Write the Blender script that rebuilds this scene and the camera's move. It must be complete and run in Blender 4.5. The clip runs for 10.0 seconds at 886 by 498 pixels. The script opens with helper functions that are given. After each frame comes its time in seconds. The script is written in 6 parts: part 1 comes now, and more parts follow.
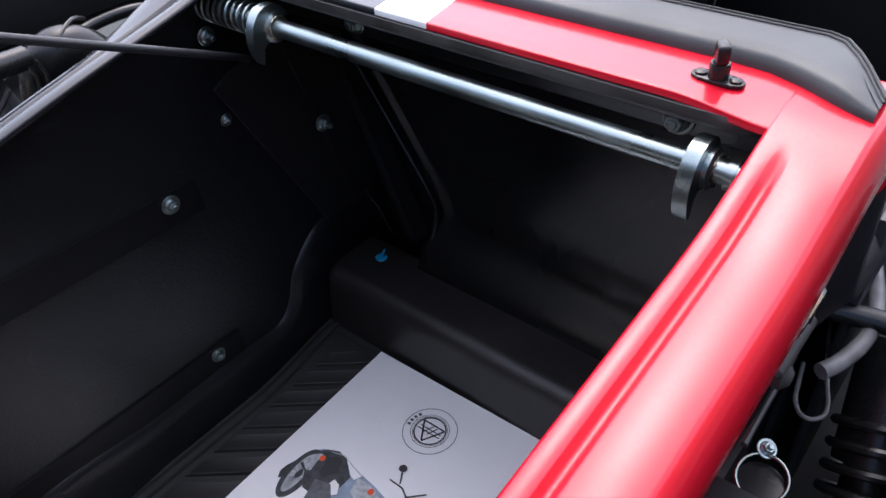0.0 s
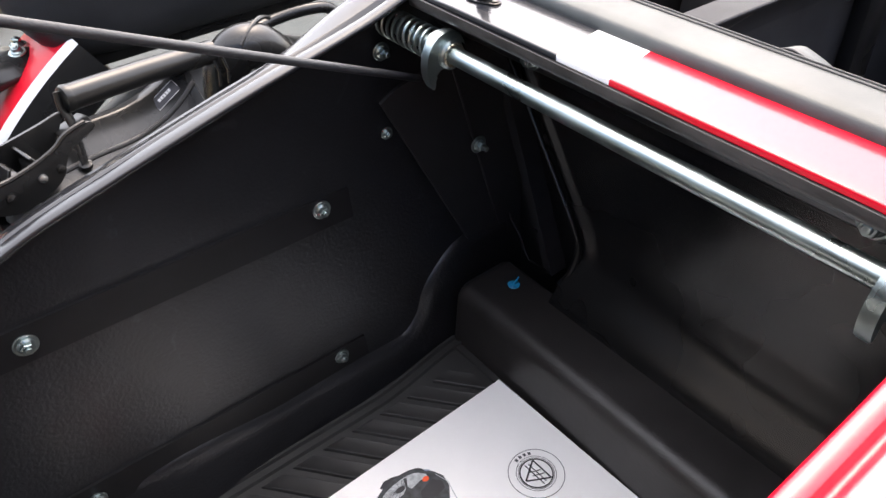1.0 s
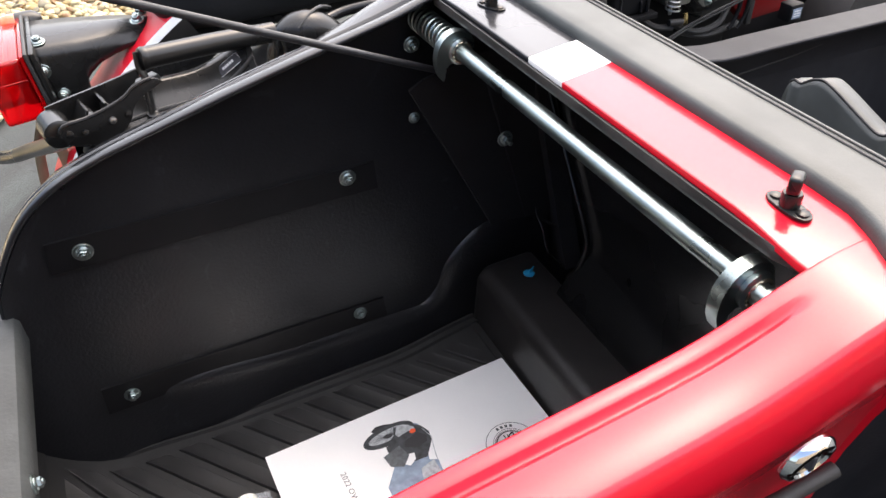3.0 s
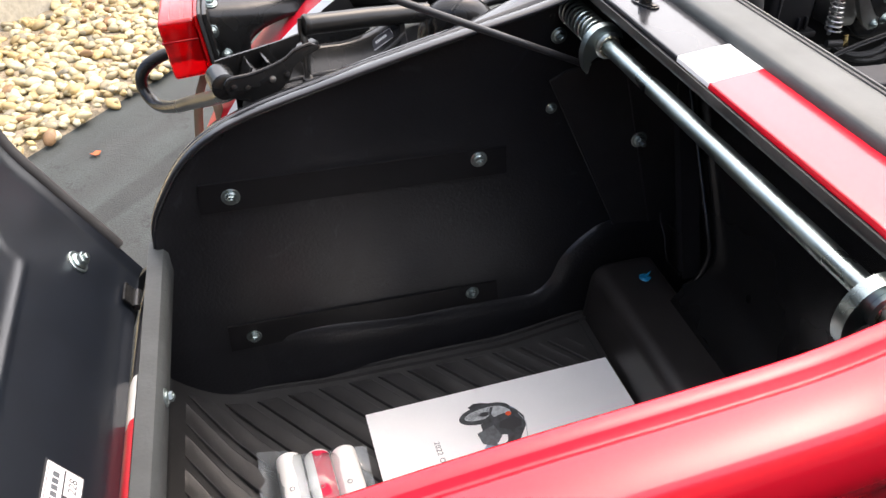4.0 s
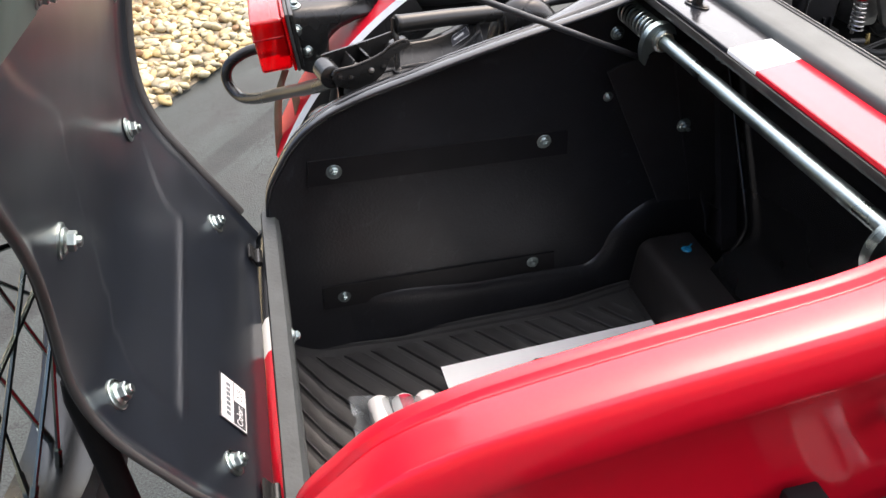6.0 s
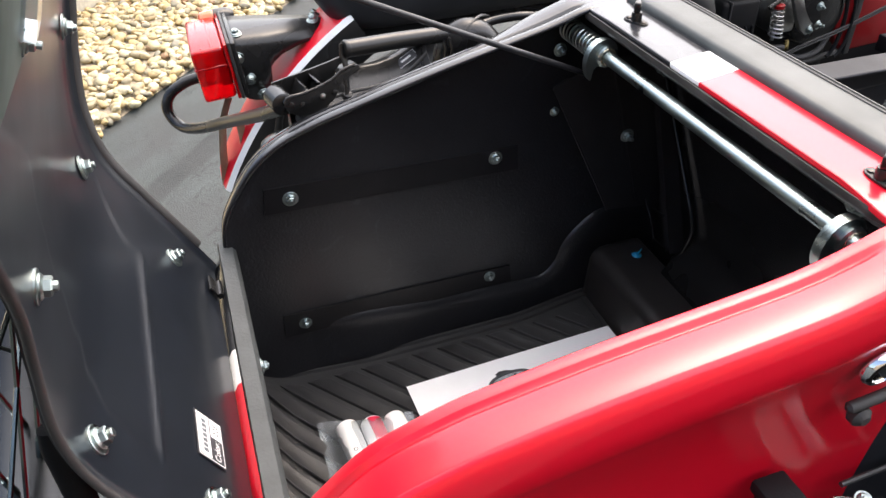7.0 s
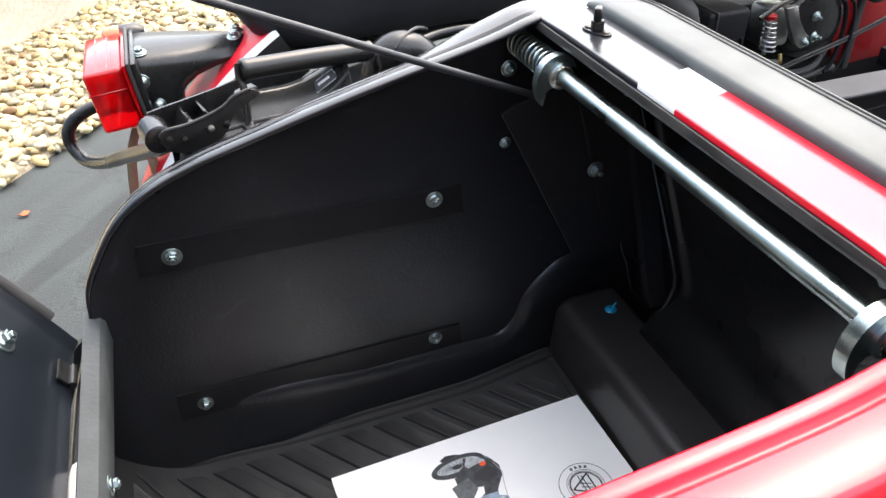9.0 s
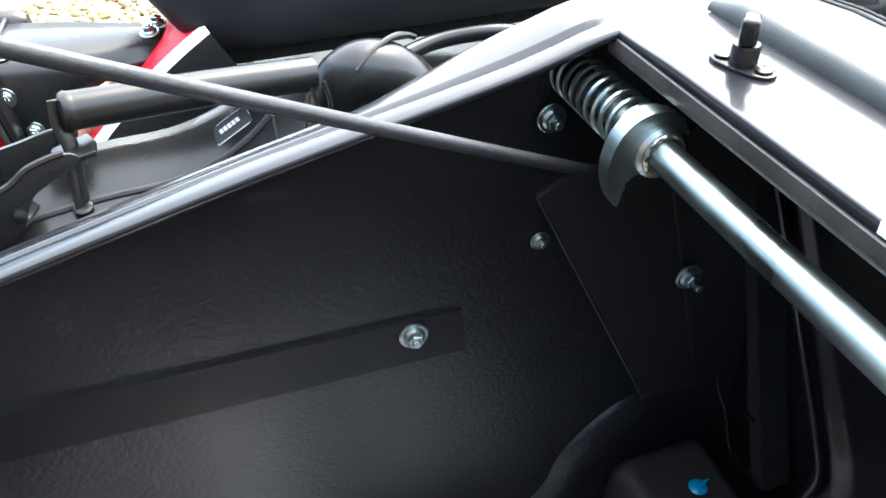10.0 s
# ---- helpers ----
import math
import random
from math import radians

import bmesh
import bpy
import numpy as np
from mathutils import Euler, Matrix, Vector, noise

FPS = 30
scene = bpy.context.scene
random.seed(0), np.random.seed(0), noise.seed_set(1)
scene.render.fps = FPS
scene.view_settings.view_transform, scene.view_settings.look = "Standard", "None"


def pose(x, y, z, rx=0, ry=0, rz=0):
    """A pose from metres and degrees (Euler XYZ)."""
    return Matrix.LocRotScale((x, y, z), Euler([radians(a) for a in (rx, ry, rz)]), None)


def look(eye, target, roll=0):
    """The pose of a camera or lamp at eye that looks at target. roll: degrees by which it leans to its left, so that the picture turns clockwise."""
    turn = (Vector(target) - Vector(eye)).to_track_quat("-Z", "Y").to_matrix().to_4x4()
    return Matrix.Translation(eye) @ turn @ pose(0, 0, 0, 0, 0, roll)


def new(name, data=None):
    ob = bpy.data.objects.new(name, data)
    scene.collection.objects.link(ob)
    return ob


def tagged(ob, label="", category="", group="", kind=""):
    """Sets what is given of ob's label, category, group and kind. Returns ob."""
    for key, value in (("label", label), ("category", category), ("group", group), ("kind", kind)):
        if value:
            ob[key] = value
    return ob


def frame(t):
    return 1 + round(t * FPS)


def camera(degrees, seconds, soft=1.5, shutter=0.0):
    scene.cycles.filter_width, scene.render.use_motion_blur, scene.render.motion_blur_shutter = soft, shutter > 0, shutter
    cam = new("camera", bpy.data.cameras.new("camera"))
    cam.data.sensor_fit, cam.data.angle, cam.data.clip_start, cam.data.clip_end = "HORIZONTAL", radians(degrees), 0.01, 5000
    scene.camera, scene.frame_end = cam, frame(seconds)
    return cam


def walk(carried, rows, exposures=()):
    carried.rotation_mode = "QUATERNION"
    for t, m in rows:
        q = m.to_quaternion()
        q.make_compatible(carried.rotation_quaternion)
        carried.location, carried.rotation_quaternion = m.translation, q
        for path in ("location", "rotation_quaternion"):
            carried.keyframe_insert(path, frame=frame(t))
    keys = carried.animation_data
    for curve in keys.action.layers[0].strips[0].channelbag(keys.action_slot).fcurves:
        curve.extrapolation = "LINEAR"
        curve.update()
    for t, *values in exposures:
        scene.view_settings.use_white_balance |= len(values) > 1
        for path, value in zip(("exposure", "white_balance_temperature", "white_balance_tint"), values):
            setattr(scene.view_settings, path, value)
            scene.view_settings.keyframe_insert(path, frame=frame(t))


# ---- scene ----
cam = camera(60.7, 10.0, soft=1.5)
PATH = [
    (0, (0.135, -0.502, 1.05), (1.281, 0.535, -0.219), -4.5),
    (0.5, (0.14, -0.46, 1.057), (1.109, 0.754, -0.204), -3.3),
    (1, (0.147, -0.467, 1.072), (1.057, 0.781, -0.199), -2.8),
    (1.5, (0.164, -0.505, 1.09), (1.059, 0.757, -0.177), -3.1),
    (2, (0.161, -0.517, 1.101), (1.046, 0.751, -0.168), -2.9),
    (2.2, (0.173, -0.522, 1.1), (1.05, 0.75, -0.17), -2.9),
    (3.3, (0.204, -0.606, 1.095), (0.732, 0.867, -0.151), -2.4),
    (3.5, (0.192, -0.607, 1.095), (0.67, 0.882, -0.153), -2.1),
    (4, (0.185, -0.61, 1.095), (0.548, 0.913, -0.15), -1.7),
    (4.5, (0.194, -0.592, 1.092), (0.501, 0.945, -0.151), -1.4),
    (5, (0.189, -0.611, 1.097), (0.465, 0.93, -0.147), -1.5),
    (5.5, (0.134, -0.671, 1.11), (0.423, 0.874, -0.126), -1.5),
    (5.7, (0.117, -0.692, 1.127), (0.408, 0.848, -0.116), -2.0),
    (6.8, (0.07, -0.705, 1.145), (0.544, 0.808, -0.073), -2.0),
    (7, (0.074, -0.698, 1.146), (0.563, 0.816, -0.066), -2.1),
    (7.5, (0.064, -0.688, 1.147), (0.576, 0.827, -0.054), -2.1),
    (8, (0.054, -0.685, 1.16), (0.573, 0.834, -0.033), -2.0),
    (8.5, (0.073, -0.686, 1.15), (0.592, 0.844, -0.029), -2.2),
    (9, (0.183, -0.573, 1.081), (0.698, 0.96, -0.095), -2.4),
    (9.5, (0.27, -0.425, 1.046), (0.751, 1.115, -0.136), -2.5),
    (10, (0.309, -0.282, 0.985), (0.742, 1.246, -0.231), -2.2),
]
EXPOSURES = [(t, 2.05 + s, k, tint) for t, s, k, tint in ((0.0, -0.66, 5800, 16), (0.5, 0.30, 6600, 13), (2.2, 0.36, 6700, 12), (3.3, -0.05, 6700, 12), (8.6, 0.06, 6600, 10), (9.2, 0.50, 6300, 7), (10.0, 0.95, 6000, 3))]
walk(cam, [(t, look(eye, target, roll)) for t, eye, target, roll in PATH], EXPOSURES)

# ---- world and sun ----
SUN_ELEVATION, SUN_TURN = 59.0, 53.0
world = bpy.data.worlds.new("sky")
scene.world = world
world.use_nodes = True
wn = world.node_tree.nodes
sky = wn.new("ShaderNodeTexSky")
sky.sky_type = "NISHITA"
sky.sun_disc = False
sky.sun_elevation = radians(SUN_ELEVATION)
sky.sun_rotation = radians(SUN_TURN)
sky.air_density, sky.dust_density, sky.ozone_density = 1.0, 5.5, 0.9
wn["Background"].inputs["Strength"].default_value = 0.108
world.node_tree.links.new(sky.outputs["Color"], wn["Background"].inputs["Color"])
sun = new("sun", bpy.data.lights.new("sun", "SUN"))
sun.data.energy, sun.data.angle, sun.data.color = 1.5, radians(140), (1.0, 0.97, 0.93)
sun.matrix_world = look((0, 0, 6), Vector((0, 0, 6)) - Vector((math.sin(radians(SUN_TURN)) * math.cos(radians(SUN_ELEVATION)),
    math.cos(radians(SUN_TURN)) * math.cos(radians(SUN_ELEVATION)), math.sin(radians(SUN_ELEVATION)))))

# ---- materials ----
def material(name, colour, rough=0.5, metal=0.0, coat=0.0, vary=0.15, vary_scale=40.0, stain=0.0, stain_scale=6.0,
             bump=0.0, bump_scale=400.0, specular=0.5, rough_vary=0.1, transmission=0.0, random_hue=0.0):
    m = bpy.data.materials.new(name)
    m.use_nodes = True
    nt = m.node_tree
    b = nt.nodes["Principled BSDF"]
    geo = nt.nodes.new("ShaderNodeTexCoord")

    def noise_tex(scale, detail):
        n = nt.nodes.new("ShaderNodeTexNoise")
        n.inputs["Scale"].default_value, n.inputs["Detail"].default_value = scale, detail
        nt.links.new(geo.outputs["Object"], n.inputs["Vector"])
        return n

    fine, broad = noise_tex(vary_scale, 4), noise_tex(stain_scale, 3)
    ramp = nt.nodes.new("ShaderNodeMapRange")
    ramp.inputs["From Min"].default_value, ramp.inputs["From Max"].default_value = 0.3, 0.7
    ramp.inputs["To Min"].default_value, ramp.inputs["To Max"].default_value = 1 - vary, 1 + vary
    nt.links.new(fine.outputs["Fac"], ramp.inputs["Value"])
    ramp2 = nt.nodes.new("ShaderNodeMapRange")
    ramp2.inputs["From Min"].default_value, ramp2.inputs["From Max"].default_value = 0.35, 0.65
    ramp2.inputs["To Min"].default_value, ramp2.inputs["To Max"].default_value = 1 - stain, 1 + stain
    nt.links.new(broad.outputs["Fac"], ramp2.inputs["Value"])
    mul = nt.nodes.new("ShaderNodeMath")
    mul.operation = "MULTIPLY"
    nt.links.new(ramp.outputs["Result"], mul.inputs[0])
    nt.links.new(ramp2.outputs["Result"], mul.inputs[1])
    tint = nt.nodes.new("ShaderNodeVectorMath")
    tint.operation = "SCALE"
    tint.inputs[0].default_value = colour
    nt.links.new(mul.outputs["Value"], tint.inputs["Scale"])
    nt.links.new(tint.outputs["Vector"], b.inputs["Base Color"])
    rr = nt.nodes.new("ShaderNodeMapRange")
    rr.inputs["From Min"].default_value, rr.inputs["From Max"].default_value = 0.3, 0.7
    rr.inputs["To Min"].default_value, rr.inputs["To Max"].default_value = max(0.02, rough - rough_vary), min(1, rough + rough_vary)
    nt.links.new(broad.outputs["Fac"], rr.inputs["Value"])
    nt.links.new(rr.outputs["Result"], b.inputs["Roughness"])
    b.inputs["Metallic"].default_value = metal
    b.inputs["Specular IOR Level"].default_value = specular
    b.inputs["Transmission Weight"].default_value = transmission
    if coat:
        b.inputs["Coat Weight"].default_value, b.inputs["Coat Roughness"].default_value = coat, 0.10
    if bump:
        bn = noise_tex(bump_scale, 3)
        bp = nt.nodes.new("ShaderNodeBump")
        bp.inputs["Strength"].default_value, bp.inputs["Distance"].default_value = bump, 0.001
        nt.links.new(bn.outputs["Fac"], bp.inputs["Height"])
        nt.links.new(bp.outputs["Normal"], b.inputs["Normal"])
    m["tint"] = 1
    return m


def body_paint(name):
    """Two-tone body paint: black, a white stripe and red across the width, under clear coat."""
    m = material(name, (0.5, 0.5, 0.5), rough=0.45, coat=1.0, vary=0.03, stain=0.0, rough_vary=0.05, specular=0.08)
    nt = m.node_tree
    b = nt.nodes["Principled BSDF"]
    b.inputs["Coat IOR"].default_value = 1.50
    b.inputs["Coat Roughness"].default_value = 0.15
    pos = nt.nodes.new("ShaderNodeNewGeometry")
    sep = nt.nodes.new("ShaderNodeSeparateXYZ")
    nt.links.new(pos.outputs["Position"], sep.inputs["Vector"])
    fore = nt.nodes.new("ShaderNodeMath")
    fore.operation = "MAXIMUM"
    fore.inputs[1].default_value = 0.45
    nt.links.new(sep.outputs["X"], fore.inputs[0])
    slant = nt.nodes.new("ShaderNodeMath")
    slant.operation = "MULTIPLY_ADD"
    slant.inputs[1].default_value = STRIPE_SLANT
    nt.links.new(fore.outputs["Value"], slant.inputs[0])
    nt.links.new(sep.outputs["Y"], slant.inputs[2])
    shift = nt.nodes.new("ShaderNodeMapRange")
    shift.inputs["From Min"].default_value, shift.inputs["From Max"].default_value = -0.5, 0.1
    nt.links.new(slant.outputs["Value"], shift.inputs["Value"])
    ramp = nt.nodes.new("ShaderNodeValToRGB")
    ramp.color_ramp.interpolation = "CONSTANT"
    e = ramp.color_ramp.elements
    e[0].position, e[0].color = 0.0, (*RED, 1)
    e[1].position, e[1].color = (STRIPE_RED + 0.5) / 0.6, (0.8, 0.8, 0.78, 1)
    last = e.new((STRIPE_BLACK + 0.5) / 0.6)
    last.color = (*BLACK_PAINT, 1)
    nt.links.new(shift.outputs["Result"], ramp.inputs["Fac"])
    nt.links.new(ramp.outputs["Color"], b.inputs["Base Color"])
    return m


RED, BLACK_PAINT = (0.60, 0.005, 0.020), (0.013, 0.014, 0.017)
STRIPE_RED, STRIPE_BLACK, STRIPE_SLANT = -0.2808, -0.2372, -0.174
M_PAINT = body_paint("two_tone_body_paint")
M_TUB = material("black_wrinkle_coat", (0.0105, 0.011, 0.0130), 0.33, bump=0.42, bump_scale=330, stain=0.2, rough_vary=0.06)


def scuffed(m, scale, gain):
    """Faint pale scuff marks with a shape of their own."""
    nt = m.node_tree
    coord = nt.nodes.new("ShaderNodeTexCoord")
    n = nt.nodes.new("ShaderNodeTexNoise")
    n.inputs["Scale"].default_value, n.inputs["Detail"].default_value, n.inputs["Distortion"].default_value = scale, 6, 2.5
    nt.links.new(coord.outputs["Object"], n.inputs["Vector"])
    r = nt.nodes.new("ShaderNodeMapRange")
    for key, v in zip(("From Min", "From Max", "To Min", "To Max"), (0.645, 0.70, 1.0, 1.0 + gain)):
        r.inputs[key].default_value = v
    nt.links.new(n.outputs["Fac"], r.inputs["Value"])
    for node in list(nt.nodes):
        if node.type == "VECT_MATH" and node.operation == "SCALE":
            t = nt.nodes.new("ShaderNodeMath")
            t.operation = "MULTIPLY"
            nt.links.new(node.inputs["Scale"].links[0].from_socket, t.inputs[0])
            nt.links.new(r.outputs["Result"], t.inputs[1])
            nt.links.new(t.outputs["Value"], node.inputs["Scale"])


scuffed(M_TUB, 17, 0.9)
M_BOX = material("grained_brown_black_plastic", (0.023, 0.021, 0.021), 0.40, bump=0.35, bump_scale=620, stain=0.2, rough_vary=0.08)
M_SMOOTH = material("smooth_black_coat", (0.0090, 0.0090, 0.0098), 0.30, bump=0.06, bump_scale=120, rough_vary=0.06)
# Black lifted above the wall's to make up for the unlit front corner
M_GUSSET = material("lifted_corner_black", (0.020, 0.0195, 0.021), 0.38, bump=0.08, bump_scale=150, rough_vary=0.06)
M_STRIP = material("dull_black_strip", (0.0060, 0.0060, 0.007), 0.42, bump=0.08, bump_scale=150, specular=0.3)
M_PLASTIC = material("black_moulded_plastic", (0.0075, 0.0075, 0.008), 0.24, bump=0.05, bump_scale=900, rough_vary=0.08)
M_FRAME = material("black_frame_enamel", (0.012, 0.012, 0.012), 0.27, bump=0.05, bump_scale=60, rough_vary=0.06, specular=0.42)
M_RUBBER = material("black_rubber", (0.030, 0.029, 0.029), 0.55, bump=0.15, bump_scale=700)
# Grey lighter than the rubber itself, to carry the glare along the seal
M_SEAL = material("glare_grey_rubber", (0.052, 0.048, 0.044), 0.38, bump=0.2, bump_scale=500, stain=0.25, stain_scale=30)
M_STRAP = material("grey_plastic_strap", (0.16, 0.155, 0.15), 0.5, vary=0.15, stain=0.2, stain_scale=40)
M_MAT = material("ribbed_mat_rubber", (0.022, 0.022, 0.0225), 0.46, bump=0.25, bump_scale=1400, stain=0.12)
M_ZINC = material("bright_zinc", (0.35, 0.405, 0.395), 0.33, metal=1.0, vary=0.08, stain=0.1, stain_scale=25)
M_CHROME = material("chrome", (0.85, 0.87, 0.88), 0.06, metal=1.0, vary=0.02, rough_vary=0.03)
M_VINYL = material("grey_black_vinyl", (0.050, 0.055, 0.054), 0.46, bump=0.12, bump_scale=900, specular=0.45, stain=0.08)
M_SADDLE = material("black_saddle_vinyl", (0.020, 0.021, 0.024), 0.42, bump=0.3, bump_scale=420, stain=0.1)
M_LIDBLACK = material("black_lid_paint", (0.006, 0.008, 0.012), 0.34, coat=0.7, rough_vary=0.05, bump=0.02, bump_scale=80)
M_LIDBLACK.node_tree.nodes["Principled BSDF"].inputs["Coat Roughness"].default_value = 0.24
M_LIDBLACK.node_tree.nodes["Principled BSDF"].inputs["Coat IOR"].default_value = 1.5
# Engine black, darkened further to stand in for shade under saddle and tank
M_ENGINE = material("black_engine_paint", (0.009, 0.009, 0.010), 0.55, specular=0.16, bump=0.3, bump_scale=500, stain=0.3)
M_ALLOY = material("cast_alloy", (0.45, 0.45, 0.44), 0.42, metal=1.0, bump=0.2, bump_scale=500, stain=0.2)
M_PAPER = material("white_glossy_card", (0.90, 0.90, 0.90), 0.22, vary=0.01, rough_vary=0.05)
M_LIP = material("rear_lip_rubber", (0.050, 0.055, 0.056), 0.55, bump=0.4, bump_scale=260, stain=0.2, specular=0.3)
M_TAN = material("tan_coated_steel", (0.26, 0.23, 0.16), 0.38, stain=0.2, bump=0.1, bump_scale=200)
M_INKBLUE = material("blue_grey_ink", (0.25, 0.32, 0.42), 0.4, vary=0.25, vary_scale=120)
M_LINING = material("dark_blue_grey_lining", (0.020, 0.021, 0.025), 0.6, bump=0.2, bump_scale=500, stain=0.15, specular=0.22)
# Near-black base colour that stands in for deep shade
M_SHADE = material("near_black_shade", (0.005, 0.005, 0.0055), 0.7, bump=0.3, bump_scale=380, specular=0.15)
M_WELD = material("yellowed_weld", (0.44, 0.42, 0.33), 0.32, metal=1.0, vary=0.3, vary_scale=300, stain=0.3, stain_scale=90)
M_STRIKER = material("pale_zinc_plate", (0.16, 0.21, 0.19), 0.55, metal=0.8, vary=0.1, stain=0.15, stain_scale=25)
M_SPOKE = material("dull_spoke_steel", (0.20, 0.23, 0.21), 0.25, metal=1.0, vary=0.1)
M_REDPANEL = material("deep_red_panel", (0.22, 0.004, 0.006), 0.5, coat=0.2, vary=0.05, specular=0.2)
M_BRASS = material("brass", (0.75, 0.58, 0.26), 0.3, metal=1.0, stain=0.1)
M_WHITE = material("white_plastic", (0.78, 0.78, 0.77), 0.30, vary=0.02)
M_REDGLOSS = material("red_gloss_paint", RED, 0.45, coat=0.22, vary=0.03, specular=0.2)
M_REDBAND = material("red_label_band", (0.55, 0.01, 0.05), 0.3, vary=0.05)
M_WHITEPAINT = material("white_gloss_paint", (0.78, 0.78, 0.77), 0.25, coat=0.8, vary=0.02)
M_LENS = material("red_lens_plastic", (0.62, 0.001, 0.003), 0.10, coat=0.0, transmission=0.6, vary=0.03, rough_vary=0.02)
M_LAMPCORE = material("dark_red_lamp_insert", (0.10, 0.004, 0.004), 0.4)
M_AMBER = material("amber_lens_plastic", (0.9, 0.16, 0.02), 0.1, coat=1.0, transmission=0.4, vary=0.03)
M_BLUE = material("blue_plastic", (0.010, 0.26, 0.50), 0.35, vary=0.05)
M_FILM = material("light_blue_strip", (0.06, 0.36, 0.72), 0.65, vary=0.1, specular=0.08)
M_INK = material("black_ink", (0.03, 0.03, 0.035), 0.5, vary=0.02)
M_INKGREY = material("grey_ink", (0.10, 0.11, 0.12), 0.4, vary=0.25, vary_scale=300)
M_INKDARK = material("dark_grey_ink", (0.045, 0.05, 0.055), 0.4, vary=0.4, vary_scale=160)
M_INKLIGHT = material("light_grey_ink", (0.42, 0.45, 0.47), 0.4, vary=0.3, vary_scale=200)
M_INKORANGE = material("orange_ink", (0.8, 0.10, 0.03), 0.4, vary=0.05)
EDGE_A, EDGE_B = Vector((-0.60, 1.31, 0)), Vector((0.62, 2.80, 0))
EDGE_DIR = (EDGE_B - EDGE_A).normalized()
EDGE_OUT = Vector((-EDGE_DIR.y, EDGE_DIR.x, 0))


def asphalt_material():
    """Worn asphalt: coarse grain, pale worn streaks along the drive, fine cracks and one damp stain band."""
    m = material("asphalt", (0.028, 0.034, 0.033), 0.75, vary=0.75, vary_scale=300, stain=0.30, stain_scale=5, bump=0.9, bump_scale=220)
    nt = m.node_tree
    b = nt.nodes["Principled BSDF"]
    pos = nt.nodes.new("ShaderNodeNewGeometry")

    def along(axis):
        d = nt.nodes.new("ShaderNodeVectorMath")
        d.operation = "DOT_PRODUCT"
        d.inputs[1].default_value = axis
        nt.links.new(pos.outputs["Position"], d.inputs[0])
        return d.outputs["Value"]

    def ranged(value, a, b2, c, d):
        r = nt.nodes.new("ShaderNodeMapRange")
        for key, v in zip(("From Min", "From Max", "To Min", "To Max"), (a, b2, c, d)):
            r.inputs[key].default_value = v
        nt.links.new(value, r.inputs["Value"])
        return r.outputs["Result"]

    def times(x, y):
        t = nt.nodes.new("ShaderNodeMath")
        t.operation = "MULTIPLY"
        nt.links.new(x, t.inputs[0])
        nt.links.new(y, t.inputs[1])
        return t.outputs["Value"]

    u, v = along(EDGE_DIR), along(EDGE_OUT)
    vec = nt.nodes.new("ShaderNodeCombineXYZ")
    nt.links.new(ranged(u, -10, 10, -3, 3), vec.inputs["X"])
    nt.links.new(v, vec.inputs["Y"])
    streak = nt.nodes.new("ShaderNodeTexNoise")
    streak.inputs["Scale"].default_value, streak.inputs["Detail"].default_value = 9, 5
    nt.links.new(vec.outputs["Vector"], streak.inputs["Vector"])
    wob = nt.nodes.new("ShaderNodeMath")
    wob.operation = "MULTIPLY_ADD"
    wob.inputs[1].default_value = 0.06
    nt.links.new(streak.outputs["Fac"], wob.inputs[0])
    nt.links.new(v, wob.inputs[2])
    off = nt.nodes.new("ShaderNodeMath")
    off.operation = "SUBTRACT"
    nt.links.new(wob.outputs["Value"], off.inputs[0])
    off.inputs[1].default_value = EDGE_A.dot(EDGE_OUT) - 0.38 + 0.03
    ab = nt.nodes.new("ShaderNodeMath")
    ab.operation = "ABSOLUTE"
    nt.links.new(off.outputs["Value"], ab.inputs[0])
    damp = ranged(ab.outputs["Value"], 0.032, 0.048, 0.55, 1.0)
    crack = nt.nodes.new("ShaderNodeTexNoise")
    crack.inputs["Scale"].default_value, crack.inputs["Detail"].default_value = 2.6, 5
    nt.links.new(pos.outputs["Position"], crack.inputs["Vector"])
    mid = nt.nodes.new("ShaderNodeMath")
    mid.operation = "SUBTRACT"
    mid.inputs[1].default_value = 0.5
    nt.links.new(crack.outputs["Fac"], mid.inputs[0])
    line = nt.nodes.new("ShaderNodeMath")
    line.operation = "ABSOLUTE"
    nt.links.new(mid.outputs["Value"], line.inputs[0])
    cr = ranged(line.outputs["Value"], 0.001, 0.004, 0.55, 1.0)
    worn = ranged(streak.outputs["Fac"], 0.35, 0.68, 0.80, 1.25)
    for n in nt.nodes:
        if n.type == "VECT_MATH" and n.operation == "SCALE":
            nt.links.new(times(times(times(n.inputs["Scale"].links[0].from_socket, worn), damp), cr), n.inputs["Scale"])
    return m


M_ASPHALT = asphalt_material()
for node in M_ASPHALT.node_tree.nodes:
    if node.type == "BUMP":
        node.inputs["Distance"].default_value = 0.002
M_CONCRETE = material("beige_concrete", (0.43, 0.40, 0.325), 0.85, vary=0.15, vary_scale=60, stain=0.2, stain_scale=3, bump=0.4, bump_scale=150)
M_SOIL = material("gravel_bed_soil", (0.24, 0.20, 0.14), 0.95, vary=0.4, vary_scale=120, bump=0.8, bump_scale=150)
M_WIRE_RED = material("red_wire", (0.5, 0.03, 0.02), 0.4)
M_WIRE_WHITE = material("white_wire", (0.7, 0.68, 0.6), 0.4)
# Brown of the unseen wall, tuned so its reflection tints the lid
M_UNSEEN_WALL = material("unseen_wall_brown", (0.30, 0.24, 0.17), 0.9, vary=0.2, vary_scale=30, stain=0.25, stain_scale=1.5, bump=0.4, bump_scale=80)
